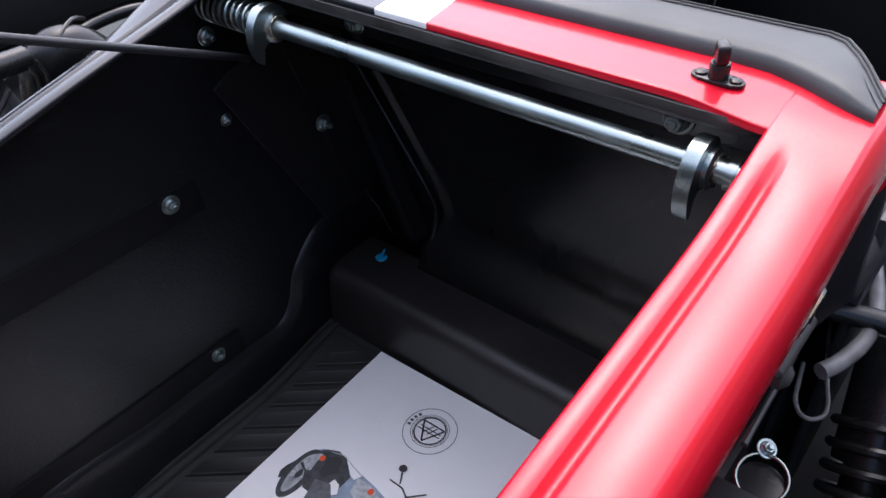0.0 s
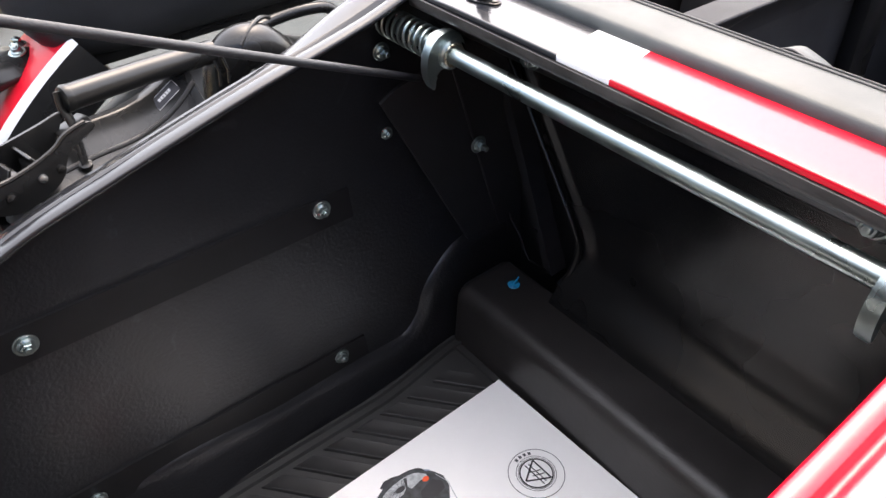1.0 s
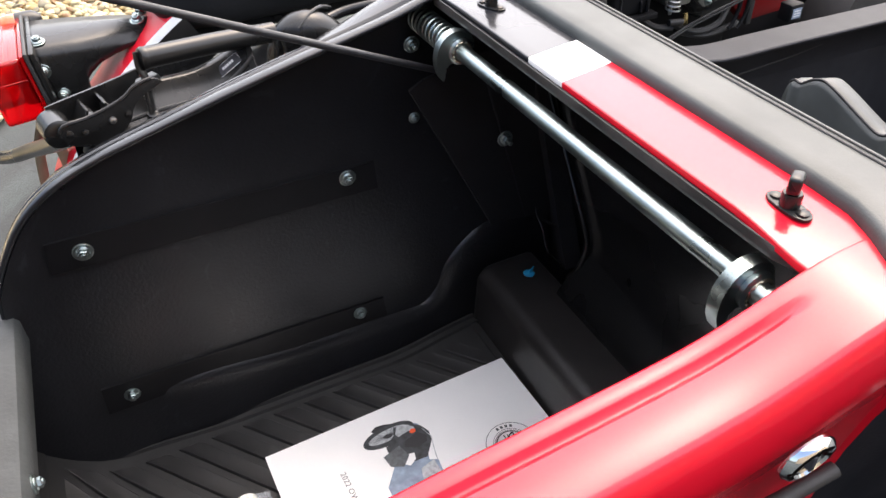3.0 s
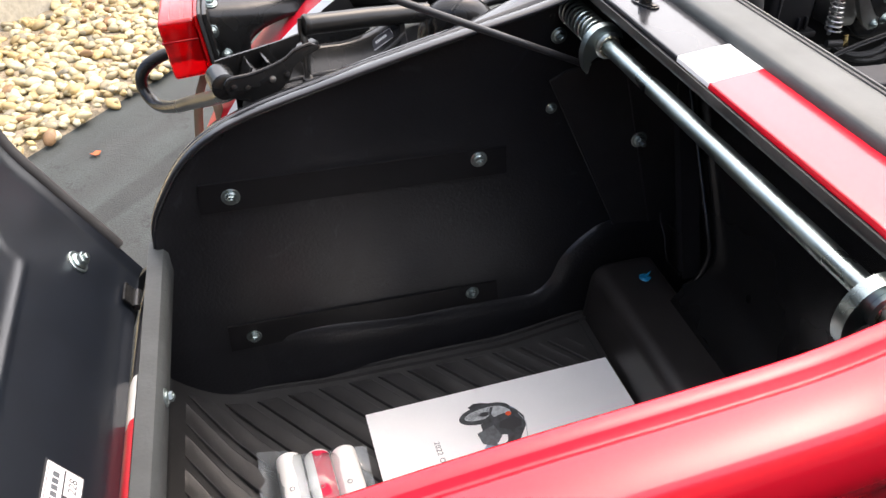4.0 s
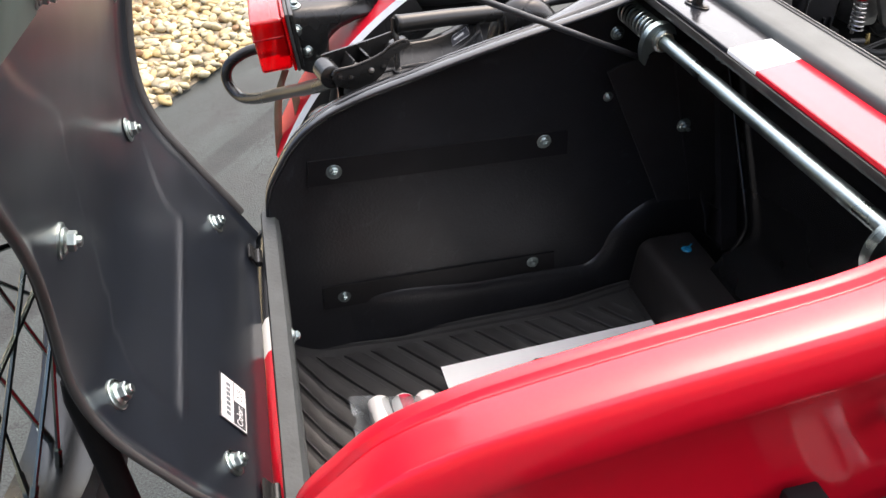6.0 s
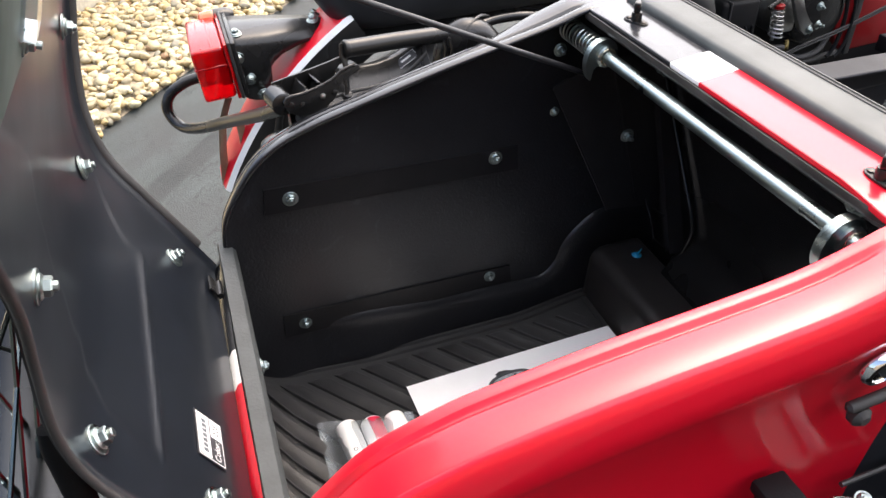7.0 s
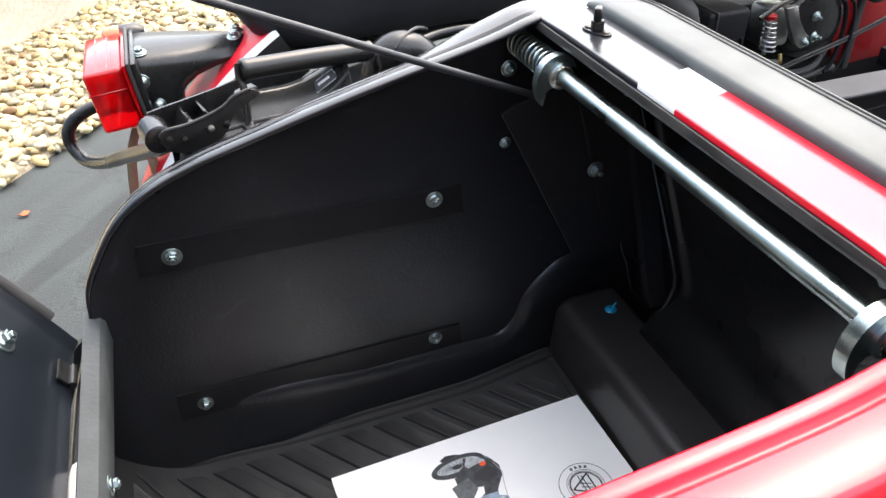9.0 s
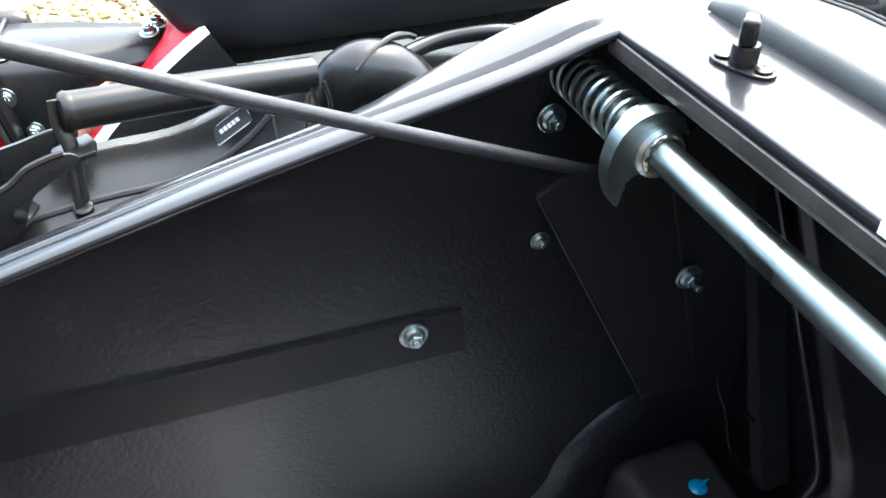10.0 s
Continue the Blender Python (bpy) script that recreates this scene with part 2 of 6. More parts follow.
M_LEAF = material("dry_orange_leaf", (0.40, 0.10, 0.03), 0.7)


def pebble_material():
    m = material("river_pebbles", (0.5, 0.45, 0.36), 0.55, vary=0.22, vary_scale=60, stain=0.1, stain_scale=20, bump=0.2, bump_scale=300)
    nt = m.node_tree
    b = nt.nodes["Principled BSDF"]
    geo = nt.nodes.new("ShaderNodeNewGeometry")
    ramp = nt.nodes.new("ShaderNodeValToRGB")
    ramp.color_ramp.interpolation = "CONSTANT"
    tones = [(0.0, (0.470, 0.400, 0.265)), (0.2, (0.400, 0.305, 0.170)), (0.36, (0.540, 0.485, 0.350)), (0.56, (0.330, 0.285, 0.205)),
             (0.70, (0.460, 0.345, 0.175)), (0.82, (0.255, 0.150, 0.080)), (0.85, (0.580, 0.530, 0.420)), (0.95, (0.215, 0.200, 0.165))]
    tones = [(p, (r * 0.84, g * 0.83, b * 0.72)) for p, (r, g, b) in tones]
    e = ramp.color_ramp.elements
    e[0].position, e[0].color = tones[0][0], (*tones[0][1], 1)
    e[1].position, e[1].color = tones[1][0], (*tones[1][1], 1)
    for p, c in tones[2:]:
        e.new(p).color = (*c, 1)
    nt.links.new(geo.outputs["Random Per Island"], ramp.inputs["Fac"])
    mix = nt.nodes.new("ShaderNodeVectorMath")
    mix.operation = "SCALE"
    nt.links.new(ramp.outputs["Color"], mix.inputs[0])
    for n in nt.nodes:
        if n.type == "MATH" and n.operation == "MULTIPLY":
            nt.links.new(n.outputs["Value"], mix.inputs["Scale"])
    nt.links.new(mix.outputs["Vector"], b.inputs["Base Color"])
    return m


M_PEBBLE = pebble_material()


def film_material():
    """Thin clear plastic film: see-through, glossy at grazing angles."""
    m = bpy.data.materials.new("clear_plastic_film")
    m.use_nodes = True
    nt = m.node_tree
    nt.nodes.remove(nt.nodes["Principled BSDF"])
    clear, gloss, haze = (nt.nodes.new("ShaderNodeBsdf" + k) for k in ("Transparent", "Glossy", "Diffuse"))
    mix, soft, fres = nt.nodes.new("ShaderNodeMixShader"), nt.nodes.new("ShaderNodeMixShader"), nt.nodes.new("ShaderNodeFresnel")
    clear.inputs["Color"].default_value = (0.88, 0.92, 0.94, 1)
    haze.inputs["Color"].default_value = (0.70, 0.76, 0.80, 1)
    gloss.inputs["Roughness"].default_value = 0.16
    fres.inputs["IOR"].default_value = 1.7
    soft.inputs["Fac"].default_value = 0.17
    nt.links.new(clear.outputs["BSDF"], soft.inputs[1])
    nt.links.new(haze.outputs["BSDF"], soft.inputs[2])
    nt.links.new(fres.outputs["Fac"], mix.inputs["Fac"])
    nt.links.new(soft.outputs["Shader"], mix.inputs[1])
    nt.links.new(gloss.outputs["BSDF"], mix.inputs[2])
    nt.links.new(mix.outputs["Shader"], nt.nodes["Material Output"].inputs["Surface"])
    return m


M_FILM = film_material()

# ---- mesh tools ----
def part(name, bm, mat, parent=None, label="", smooth=True, angle=40):
    me = bpy.data.meshes.new(name)
    bmesh.ops.recalc_face_normals(bm, faces=bm.faces)
    for f in bm.faces:
        f.smooth = smooth
    bm.to_mesh(me)
    bm.free()
    if smooth:
        me.set_sharp_from_angle(angle=radians(angle))
    for m in (mat if isinstance(mat, (list, tuple)) else [mat]):
        me.materials.append(m)
    ob = new(name, me)
    if parent:
        ob.parent = parent
    if label:
        ob["label"] = label
    return ob


def thing(name, label, category, group="", kind="", at=(0, 0, 0)):
    ob = new(name)
    ob.empty_display_size = 0.05
    ob.location = at
    return tagged(ob, label, category, group, kind)


def under(ob, parent):
    """Parent a part to a thing whose Empty is not at the origin, keeping its place."""
    ob.parent = parent
    ob.matrix_parent_inverse = Matrix.Translation(parent.location).inverted()
    return ob


def spline(pts, per=6):
    pts = [Vector(p) for p in pts]
    ext = [2 * pts[0] - pts[1], *pts, 2 * pts[-1] - pts[-2]]
    out = []
    for i in range(1, len(ext) - 2):
        a, b, c, d = ext[i - 1:i + 3]
        for k in range(per):
            t = k / per
            out.append(0.5 * (2 * b + (c - a) * t + (2 * a - 5 * b + 4 * c - d) * t * t + (3 * b - a - 3 * c + d) * t ** 3))
    out.append(pts[-1])
    return out


def skin(rows, loop=False, caps=False, bm=None):
    """A sheet through rows of points; loop closes each row into a ring."""
    bm = bm or bmesh.new()
    vs = [[bm.verts.new(p) for p in row] for row in rows]
    n = len(rows[0])
    for a, b in zip(vs, vs[1:]):
        for i in range(n if loop else n - 1):
            j = (i + 1) % n
            bm.faces.new((a[i], a[j], b[j], b[i]))
    if caps:
        bm.faces.new(vs[0])
        bm.faces.new(vs[-1][::-1])
    return bm


def tube(pts, r, n=10, bm=None, flat=1.0):
    """A round bar along points; r may be a list of radii."""
    pts = [Vector(p) for p in pts]
    radii = r if isinstance(r, (list, tuple)) else [r] * len(pts)
    t0 = (pts[1] - pts[0]).normalized()
    side = t0.orthogonal().normalized()
    rows = []
    for i, p in enumerate(pts):
        t = (pts[min(i + 1, len(pts) - 1)] - pts[max(i - 1, 0)]).normalized()
        side = (side - t * side.dot(t)).normalized()
        up = t.cross(side)
        rows.append([p + radii[i] * (side * math.cos(a) + up * math.sin(a) * flat) for a in (2 * math.pi * k / n for k in range(n))])
    return skin(rows, loop=True, caps=True, bm=bm)


def axes(direction, about=None):
    """A turn whose z lies along direction."""
    z = Vector(direction).normalized()
    x = Vector(about).normalized() if about else z.orthogonal().normalized()
    x = (x - z * x.dot(z)).normalized()
    return Matrix((x, z.cross(x), z)).transposed().to_4x4()


def lathe(profile, at, direction, n=20, bm=None):
    """A turned form: profile of (radius, height) along direction from at."""
    m = Matrix.Translation(at) @ axes(direction)
    rows = [[m @ Vector((r * math.cos(a), r * math.sin(a), h)) for a in (2 * math.pi * k / n for k in range(n))] for r, h in profile]
    return skin(rows, loop=True, caps=True, bm=bm)


def box(x0, x1, y0, y1, z0, z1, bevel=0.003, seg=2, bm=None, m=None):
    own = bmesh.new()
    c = Matrix.Translation(((x0 + x1) / 2, (y0 + y1) / 2, (z0 + z1) / 2)) @ Matrix.Diagonal((abs(x1 - x0), abs(y1 - y0), abs(z1 - z0), 1))
    bmesh.ops.create_cube(own, size=1, matrix=c)
    if bevel:
        bmesh.ops.bevel(own, geom=own.edges[:], offset=bevel, segments=seg, profile=0.5, affect="EDGES")
    return merge(bm, own, m)


def merge(bm, own, m=None):
    if m is not None:
        own.transform(m)
    if bm is None:
        return own
    me = bpy.data.meshes.new("tmp")
    own.to_mesh(me)
    own.free()
    bm.from_mesh(me)
    bpy.data.meshes.remove(me)
    return bm


def plate(outline, thick, m=None, bevel=0.0, bm=None, seg=2):
    """A flat plate: outline of (u, v) points, thick along its own z; m lays it into place."""
    own = bmesh.new()
    lower = [own.verts.new((u, v, 0)) for u, v in outline]
    upper = [own.verts.new((u, v, thick)) for u, v in outline]
    n = len(outline)
    own.faces.new(lower[::-1])
    own.faces.new(upper)
    for i in range(n):
        own.faces.new((lower[i], lower[(i + 1) % n], upper[(i + 1) % n], upper[i]))
    if bevel:
        bmesh.ops.bevel(own, geom=own.edges[:], offset=bevel, segments=seg, profile=0.5, affect="EDGES")
    return merge(bm, own, m)


def smooth(a, b, x):
    t = min(1, max(0, (x - a) / (b - a)))
    return t * t * (3 - 2 * t)


def along_table(table, x):
    """Smooth reading between the rows of a small table."""
    for (x0, y0), (x1, y1) in zip(table, table[1:]):
        if x <= x1:
            return y0 + (y1 - y0) * smooth(x0, x1, x) if x > x0 else y0
    return table[-1][1]


def fastener(parent, at, direction, size=0.0065, name="flange_nut", washer=True, stud=0.006, mat=None):
    """A hexagon flange nut on a washer, with the stud's end showing."""
    m = Matrix.Translation(at) @ axes(direction)
    bm = bmesh.new()
    if washer:
        lathe([(size * 1.75, 0), (size * 1.75, size * 0.22), (size * 1.62, size * 0.30)], at, direction, 20, bm)
    base = size * 0.30
    lathe([(size * 1.28, base), (size * 1.28, base + size * 0.2), (size * 0.98, base + size * 0.42)], at, direction, 18, bm)
    hexa = [[m @ Vector((k * math.cos(a), k * math.sin(a), h)) for a in (math.pi / 3 * i for i in range(6))]
            for k, h in ((size, base + size * 0.3), (size, base + size * 1.0), (size * 0.86, base + size * 1.15))]
    skin(hexa, loop=True, caps=True, bm=bm)
    if stud:
        lathe([(size * 0.52, base + size), (size * 0.52, base + size * 1.1 + stud), (size * 0.40, base + size * 1.2 + stud)], at, direction, 12, bm)
    return part(name, bm, mat or M_ZINC, parent, angle=30)


def lettering(text, size, m, mat, parent, name="lettering", align="CENTER", spacing=1.0):
    cu = bpy.data.curves.new(name, "FONT")
    cu.body, cu.size, cu.align_x, cu.extrude, cu.space_character = text, size, align, 0.00005, spacing
    tmp = new("tmp_text", cu)
    dg = bpy.context.evaluated_depsgraph_get()
    me = bpy.data.meshes.new_from_object(tmp.evaluated_get(dg))
    bpy.data.objects.remove(tmp)
    me.transform(m)
    me.materials.clear()
    me.materials.append(mat)
    ob = new(name, me)
    ob.parent = parent
    return ob

# ---- ground, gravel and wall ----
def ground_sheet():
    bm = bmesh.new()
    xs = [-60, -20, -6, -3, -1.5, 0, 1.5, 3, 6, 20, 60]
    skin([[(x, y, 0.004 * noise.noise((x * 0.7, y * 0.7, 0)) if abs(x) < 4 and abs(y) < 4 else 0) for x in xs] for y in xs], bm=bm)
    return tagged(part("ground", bm, M_ASPHALT), "dark grey worn asphalt driveway with damp streaks", "ground", kind="structure")


ground_sheet()

def gravel_bed():
    bm = bmesh.new()
    a, b = EDGE_A - EDGE_DIR * 1.3, EDGE_B + EDGE_DIR * 1.5
    skin([[a + EDGE_OUT * o + Vector((0, 0, z)), b + EDGE_OUT * o + Vector((0, 0, z))] for o, z in ((0.0, -0.02), (0.04, 0.012), (0.86, 0.02))], bm=bm)
    tagged(part("gravel_bed", bm, M_SOIL), "brown soil bed under loose river gravel", "gravel bed", kind="structure")


gravel_bed()


def gravel():
    rng = random.Random(4)
    forms = []
    for level in (2, 1):
        base = bmesh.new()
        bmesh.ops.create_icosphere(base, subdivisions=level, radius=1)
        base.verts.ensure_lookup_table()
        forms.append(([v.co.copy() for v in base.verts], [[v.index for v in f.verts] for f in base.faces]))
        base.free()
    verts, polys = [], []
    for k in range(5900):
        along, out = rng.uniform(-1.25, 3.35), rng.uniform(0.0, 0.805)
        size = rng.uniform(0.0095, 0.0215) * (1.4 if rng.random() < 0.12 and out > 0.12 else 1)
        p = EDGE_A + EDGE_DIR * along + EDGE_OUT * (out + 0.01) + Vector((0, 0, rng.uniform(0.014, 0.030)))
        turn = Euler((rng.uniform(-0.5, 0.5), rng.uniform(-0.5, 0.5), rng.uniform(0, 6.3))).to_matrix()
        sx, sy, sz = size * rng.uniform(0.95, 1.5), size * rng.uniform(0.75, 1.05), size * rng.uniform(0.5, 0.75)
        seed = Vector((rng.random() * 50, rng.random() * 50, rng.random() * 50))
        first = len(verts)
        dirs, faces = forms[0 if -0.6 < along < 2.4 else 1]
        for d in dirs:
            lump = 1 + 0.36 * noise.noise(d * 1.2 + seed) + 0.20 * noise.noise(d * 2.6 + seed)
            verts.append(p + turn @ Vector((d.x * sx, d.y * sy, d.z * sz)) * lump)
        polys += [[first + i for i in f] for f in faces]
    me = bpy.data.meshes.new("gravel")
    me.from_pydata([tuple(v) for v in verts], [], polys)
    me.polygons.foreach_set("use_smooth", [True] * len(polys))
    me.materials.append(M_PEBBLE)
    tagged(new("gravel", me), "loose rounded cream and tan river pebbles beside the driveway", "gravel", kind="stuff")


gravel()


def edging_wall():
    a, b = EDGE_A - EDGE_DIR * 1.3 + EDGE_OUT * WALL_OUT, EDGE_B + EDGE_DIR * 1.5 + EDGE_OUT * WALL_OUT
    up = Vector((0, 0, 1))
    bm = skin([[a, a + up * 0.5, a + up * 0.515 + EDGE_OUT * 0.015, a + EDGE_OUT * 0.2 + up * 0.515, a + EDGE_OUT * 0.2],
               [b, b + up * 0.5, b + up * 0.515 + EDGE_OUT * 0.015, b + EDGE_OUT * 0.2 + up * 0.515, b + EDGE_OUT * 0.2]], loop=True, caps=True)
    tagged(part("wall_concrete", bm, M_CONCRETE), "beige rendered concrete wall base behind the gravel", "wall", kind="structure")


WALL_OUT = 0.815
edging_wall()


def fallen_leaf():
    bm = bmesh.new()
    pts = [(-0.327 + 0.014 * math.cos(a) * (1 + 0.3 * math.sin(5 * a)), 1.408 + 0.010 * math.sin(a) * (1 + 0.3 * math.cos(4 * a)), 0.008 + 0.003 * math.sin(2 * a))
           for a in (k * math.pi / 8 for k in range(16))]
    skin([[Vector(p) for p in pts], [Vector(p) + Vector((0, 0, 0.0015)) for p in pts]], loop=True, caps=True, bm=bm)
    tagged(part("fallen_leaf", bm, M_LEAF), "small dry orange leaf lying on the asphalt", "leaf")


fallen_leaf()


def reflection_wall():
    """Plain unseen wall added behind the camera to shape reflections and close the place."""
    bm = box(-10, 12, -9.3, -9.0, 0, 5.2, 0.02)
    tagged(part("wall_unseen", bm, M_UNSEEN_WALL), "unseen plain brown wall added behind the camera to shape reflections", "wall", kind="structure")


reflection_wall()

# ---- sidecar body ----
MID = -0.204
ARCH = spline([(0.050, 0, 0.655), (0.0555, 0, 0.685), (0.070, 0, 0.712), (0.093, 0, 0.743), (0.122, 0, 0.765), (0.159, 0, 0.781), (0.21, 0, 0.795),
               (0.311, 0, 0.820), (0.412, 0, 0.842), (0.442, 0, 0.8495), (0.464, 0, 0.8562), (0.484, 0, 0.8591), (0.53, 0, 0.8596)], 4)
ARCH_NEAR = spline([(0.046, 0, 0.655), (0.050, 0, 0.700), (0.062, 0, 0.737), (0.087, 0, 0.764), (0.116, 0, 0.787), (0.158, 0, 0.802), (0.193, 0, 0.809),
                    (0.267, 0, 0.819), (0.346, 0, 0.827), (0.400, 0, 0.8335), (0.435, 0, 0.8420), (0.462, 0, 0.8508), (0.484, 0, 0.8568), (0.506, 0, 0.8590), (0.53, 0, 0.8597)], 4)
NEAR_Y = -0.411
COCKPIT_NEAR = spline([(0.53, 0, 0.862), (0.546, 0, 0.858), (0.562, 0, 0.836), (0.585, 0, 0.765), (0.62, 0, 0.705), (0.80, 0, 0.665), (1.35, 0, 0.660)], 4)
COCKPIT = spline([(0.53, 0, 0.862), (0.60, 0, 0.845), (0.70, 0, 0.770), (0.80, 0, 0.722), (0.95, 0, 0.714), (1.35, 0, 0.700)], 4)


def wall_y(x, z=0.61):
    """The far inner wall's y; it splays outward behind the rim, forward and upward."""
    return 0.003 + 0.08 * (min(x, 0.6) - 0.13) + 0.04 * (z - 0.61)


def rim_stations(curve):
    out = []
    for i, p in enumerate(curve):
        t = (curve[min(i + 1, len(curve) - 1)] - curve[max(i - 1, 0)]).normalized()
        out.append((p, Vector((-t.z, 0, t.x))))
    return out


RIM = [(0.036, -0.014), (0.004, -0.012), (0.0006, -0.009), (0.0000, -0.004), (0.0008, -0.0012), (0.0022, 0.0003), (0.0034, 0.0008), (0.0102, 0.0009), (0.0110, 0.0004), (0.0128, -0.0030), (0.0142, -0.0036),
       (0.0162, -0.0026), (0.0182, 0.0004), (0.0192, 0.0008), (0.0330, 0.0009), (0.0430, 0.0008), (0.0442, 0.0004), (0.0470, -0.0022), (0.0500, -0.0075), (0.0516, -0.0140), (0.0526, -0.024), (0.0528, -0.036)]
# the far rim falls away outside its second band
RIM_FAR = [(0.036, -0.007), (0.004, -0.0050), (0.0008, -0.0042), (0.0000, -0.002), (0.0003, -0.0005), (0.0010, 0.0002), (0.0060, 0.0005), (0.0118, 0.0004), (0.0126, 0.0001), (0.0132, -0.0007), (0.0142, -0.0008),
           (0.0150, -0.0005), (0.0160, 0.0000), (0.0180, -0.0003), (0.0235, -0.0020), (0.0262, -0.0032), (0.0290, -0.0044), (0.0350, -0.0110), (0.0420, -0.0180), (0.0490, -0.0250), (0.0540, -0.032), (0.0562, -0.042)]


def rim_section(near, x):
    """The rim's section at x; bead, groove and slope run out flat towards the bridge."""
    flat = smooth(0.440, 0.462, x) if near else smooth(0.464, 0.474, x)
    for k, ((d, h), (df, hf)) in enumerate(zip(RIM, RIM if near else RIM_FAR)):
        wide = smooth(0.34, 0.445, x) if k > 4 else 0.0
        d, h = df + (d - df) * wide, hf + (h - hf) * wide
        if k > 4 and d < 0.047:
            h += (0.0006 - h) * flat
        yield d, h


sidecar = thing("sidecar", "red and black motorcycle sidecar with its boot lid open", "sidecar")


def side_panel(near):
    """One outer side: rolled rim with a groove, rounded shoulder and a flank that tucks in below."""
    rows = []
    for p, nrm in rim_stations((ARCH_NEAR if near else ARCH) + [c - Vector((0, 0, 0.003)) for c in (COCKPIT_NEAR if near else COCKPIT)[1:]]):
        y = 0.0
        row = [Vector((p.x + nrm.x * h, (NEAR_Y - d if near else y + d), p.z + nrm.z * h)) for d, h in rim_section(near, p.x)]
        e = row[-1]
        for k in range(1, 13):
            f = (k / 12) ** 1.4
            z = e.z + (0.33 - e.z) * f
            bulge = -0.042 * (1 - math.exp(-f / 0.2)) if near else 0.004 * math.sin(math.pi * min(1, f * 1.4)) - 0.06 * smooth(0.55, 1.0, f)
            x = e.x + (max(e.x, 0.02) - e.x) * f
            d = (0.0528 if near else 0.0562) + bulge
            row.append(Vector((x, NEAR_Y - d if near else y + d, z)))
        rows.append(row)
    cut = len(ARCH_NEAR) + 8 if near else len(ARCH)
    part("cockpit_side" if near else "cockpit_rim", skin(rows[cut:]), M_LINING, sidecar, "dark outer side below the cockpit opening" if near else "dark padded cockpit rim", angle=60)
    rows = rows[:cut + 1]
    return part("side_panel", skin(rows), M_PAINT, sidecar, "glossy red painted side with rolled rim" if near else "satin black painted side with rolled rim", angle=60)


side_panel(False)
side_panel(True)


def rear_panel():
    """Rear skin below the lid: sloping painted strip, then the tail."""
    profile = [(0.060, 0.650), (0.058, 0.656), (0.045, 0.657), (0.0435, 0.654), (0.040, 0.652), (0.030, 0.634), (0.016, 0.60), (0.001, 0.56), (-0.006, 0.50), (-0.002, 0.42), (0.02, 0.33)]
    ys = [0.045, 0.03, 0.0, -0.08, -0.145, -0.2, -0.3, -0.408, -0.438, -0.453]
    rows = []
    for y in ys:
        bow = 0.02 * ((y - MID) / 0.25) ** 4
        rows.append([Vector((x + bow, y, z)) for x, z in profile[3:]])
    part("rear_panel", skin(rows), M_PAINT, sidecar, "painted rear strip, black, white and red", angle=60)
    bm = bmesh.new()
    for y0, y1 in ((0.012, NEAR_Y - 0.004),):
        skin([[Vector((x, y, z)) for x, z in ((0.010, 0.47), (0.008, 0.53), (0.018, 0.585), (0.034, 0.613), (0.058, 0.624), (0.0625, 0.630), (0.0625, 0.652), (0.059, 0.657), (0.0455, 0.658), (0.0435, 0.652), (0.0435, 0.62))] for y in (y0, (y0 + y1) / 2, y1)], bm=bm)
    part("rear_lip", bm, M_LIP, sidecar, "textured black rear lip of the boot opening")


rear_panel()


def trunk_wall(near):
    rows = []
    arch = ARCH_NEAR if near else ARCH
    low = [Vector((0.004, 0, 0.60)), Vector((0.03, 0, 0.64))]
    for p in low + arch + [Vector((0.60, 0, 0.84)), Vector((0.64, 0, 0.83))]:
        lip = 0.014 if near else 0.007
        zs = [p.z - lip - (p.z - lip - 0.435) * k / 8 for k in range(9)]
        ins = [Vector((p.x + 0.002, NEAR_Y - 0.004 if near else wall_y(p.x, z), z)) for z in zs]
        outs = [v + Vector((0, -0.006 if near else 0.006, 0)) for v in ins]
        rows.append(ins + outs[::-1])
    return part("trunk_wall", skin(rows, loop=True, caps=True), M_TUB, sidecar, "textured black inner wall of the boot")


trunk_wall(False)
trunk_wall(True)


def on_wall(x, z, proud=0.0, near=False):
    return Vector((x, NEAR_Y - 0.004 + proud if near else wall_y(x, z) - proud, z))


def wall_strip(corners, name, mat, proud=0.003, back=-0.001):
    """A flat plate on the far wall; corners as (x, z)."""
    bm = bmesh.new()
    front, rear = [on_wall(x, z, proud) for x, z in corners], [on_wall(x, z, back) for x, z in corners]
    skin([rear, front], loop=True, caps=True, bm=bm)
    return part(name, bm, mat, sidecar, angle=20)


wall_strip([(0.104, 0.717), (0.406, 0.694), (0.407, 0.663), (0.100, 0.687)], "stiffener_strip", M_STRIP)
wall_strip([(0.097, 0.547), (0.397, 0.520), (0.399, 0.494), (0.095, 0.514)], "stiffener_strip", M_STRIP)
wall_strip([(0.468, 0.764), (0.452, 0.757), (0.535, 0.581), (0.571, 0.498), (0.625, 0.500), (0.625, 0.79)], "corner_gusset", M_GUSSET, 0.0035)
# Thin beads added along the gusset's folds to carry their edge highlights
part("gusset_fold", tube([on_wall(x, z, 0.0035) for x, z in ((0.468, 0.764), (0.452, 0.757), (0.535, 0.581), (0.571, 0.498))], 0.0011, 6), M_GUSSET, sidecar)
part("gusset_fold", tube([on_wall(x, z, 0.0045) for x, z in ((0.531, 0.775), (0.541, 0.738), (0.591, 0.550))], 0.0012, 6), M_GUSSET, sidecar)
for x, z, s in ((0.13, 0.700, 0.0050), (0.376, 0.686, 0.0050), (0.121, 0.528, 0.0045), (0.367, 0.513, 0.0045)):
    fastener(sidecar, on_wall(x, z, 0.003), (0, -1, 0), s, stud=0.0015)
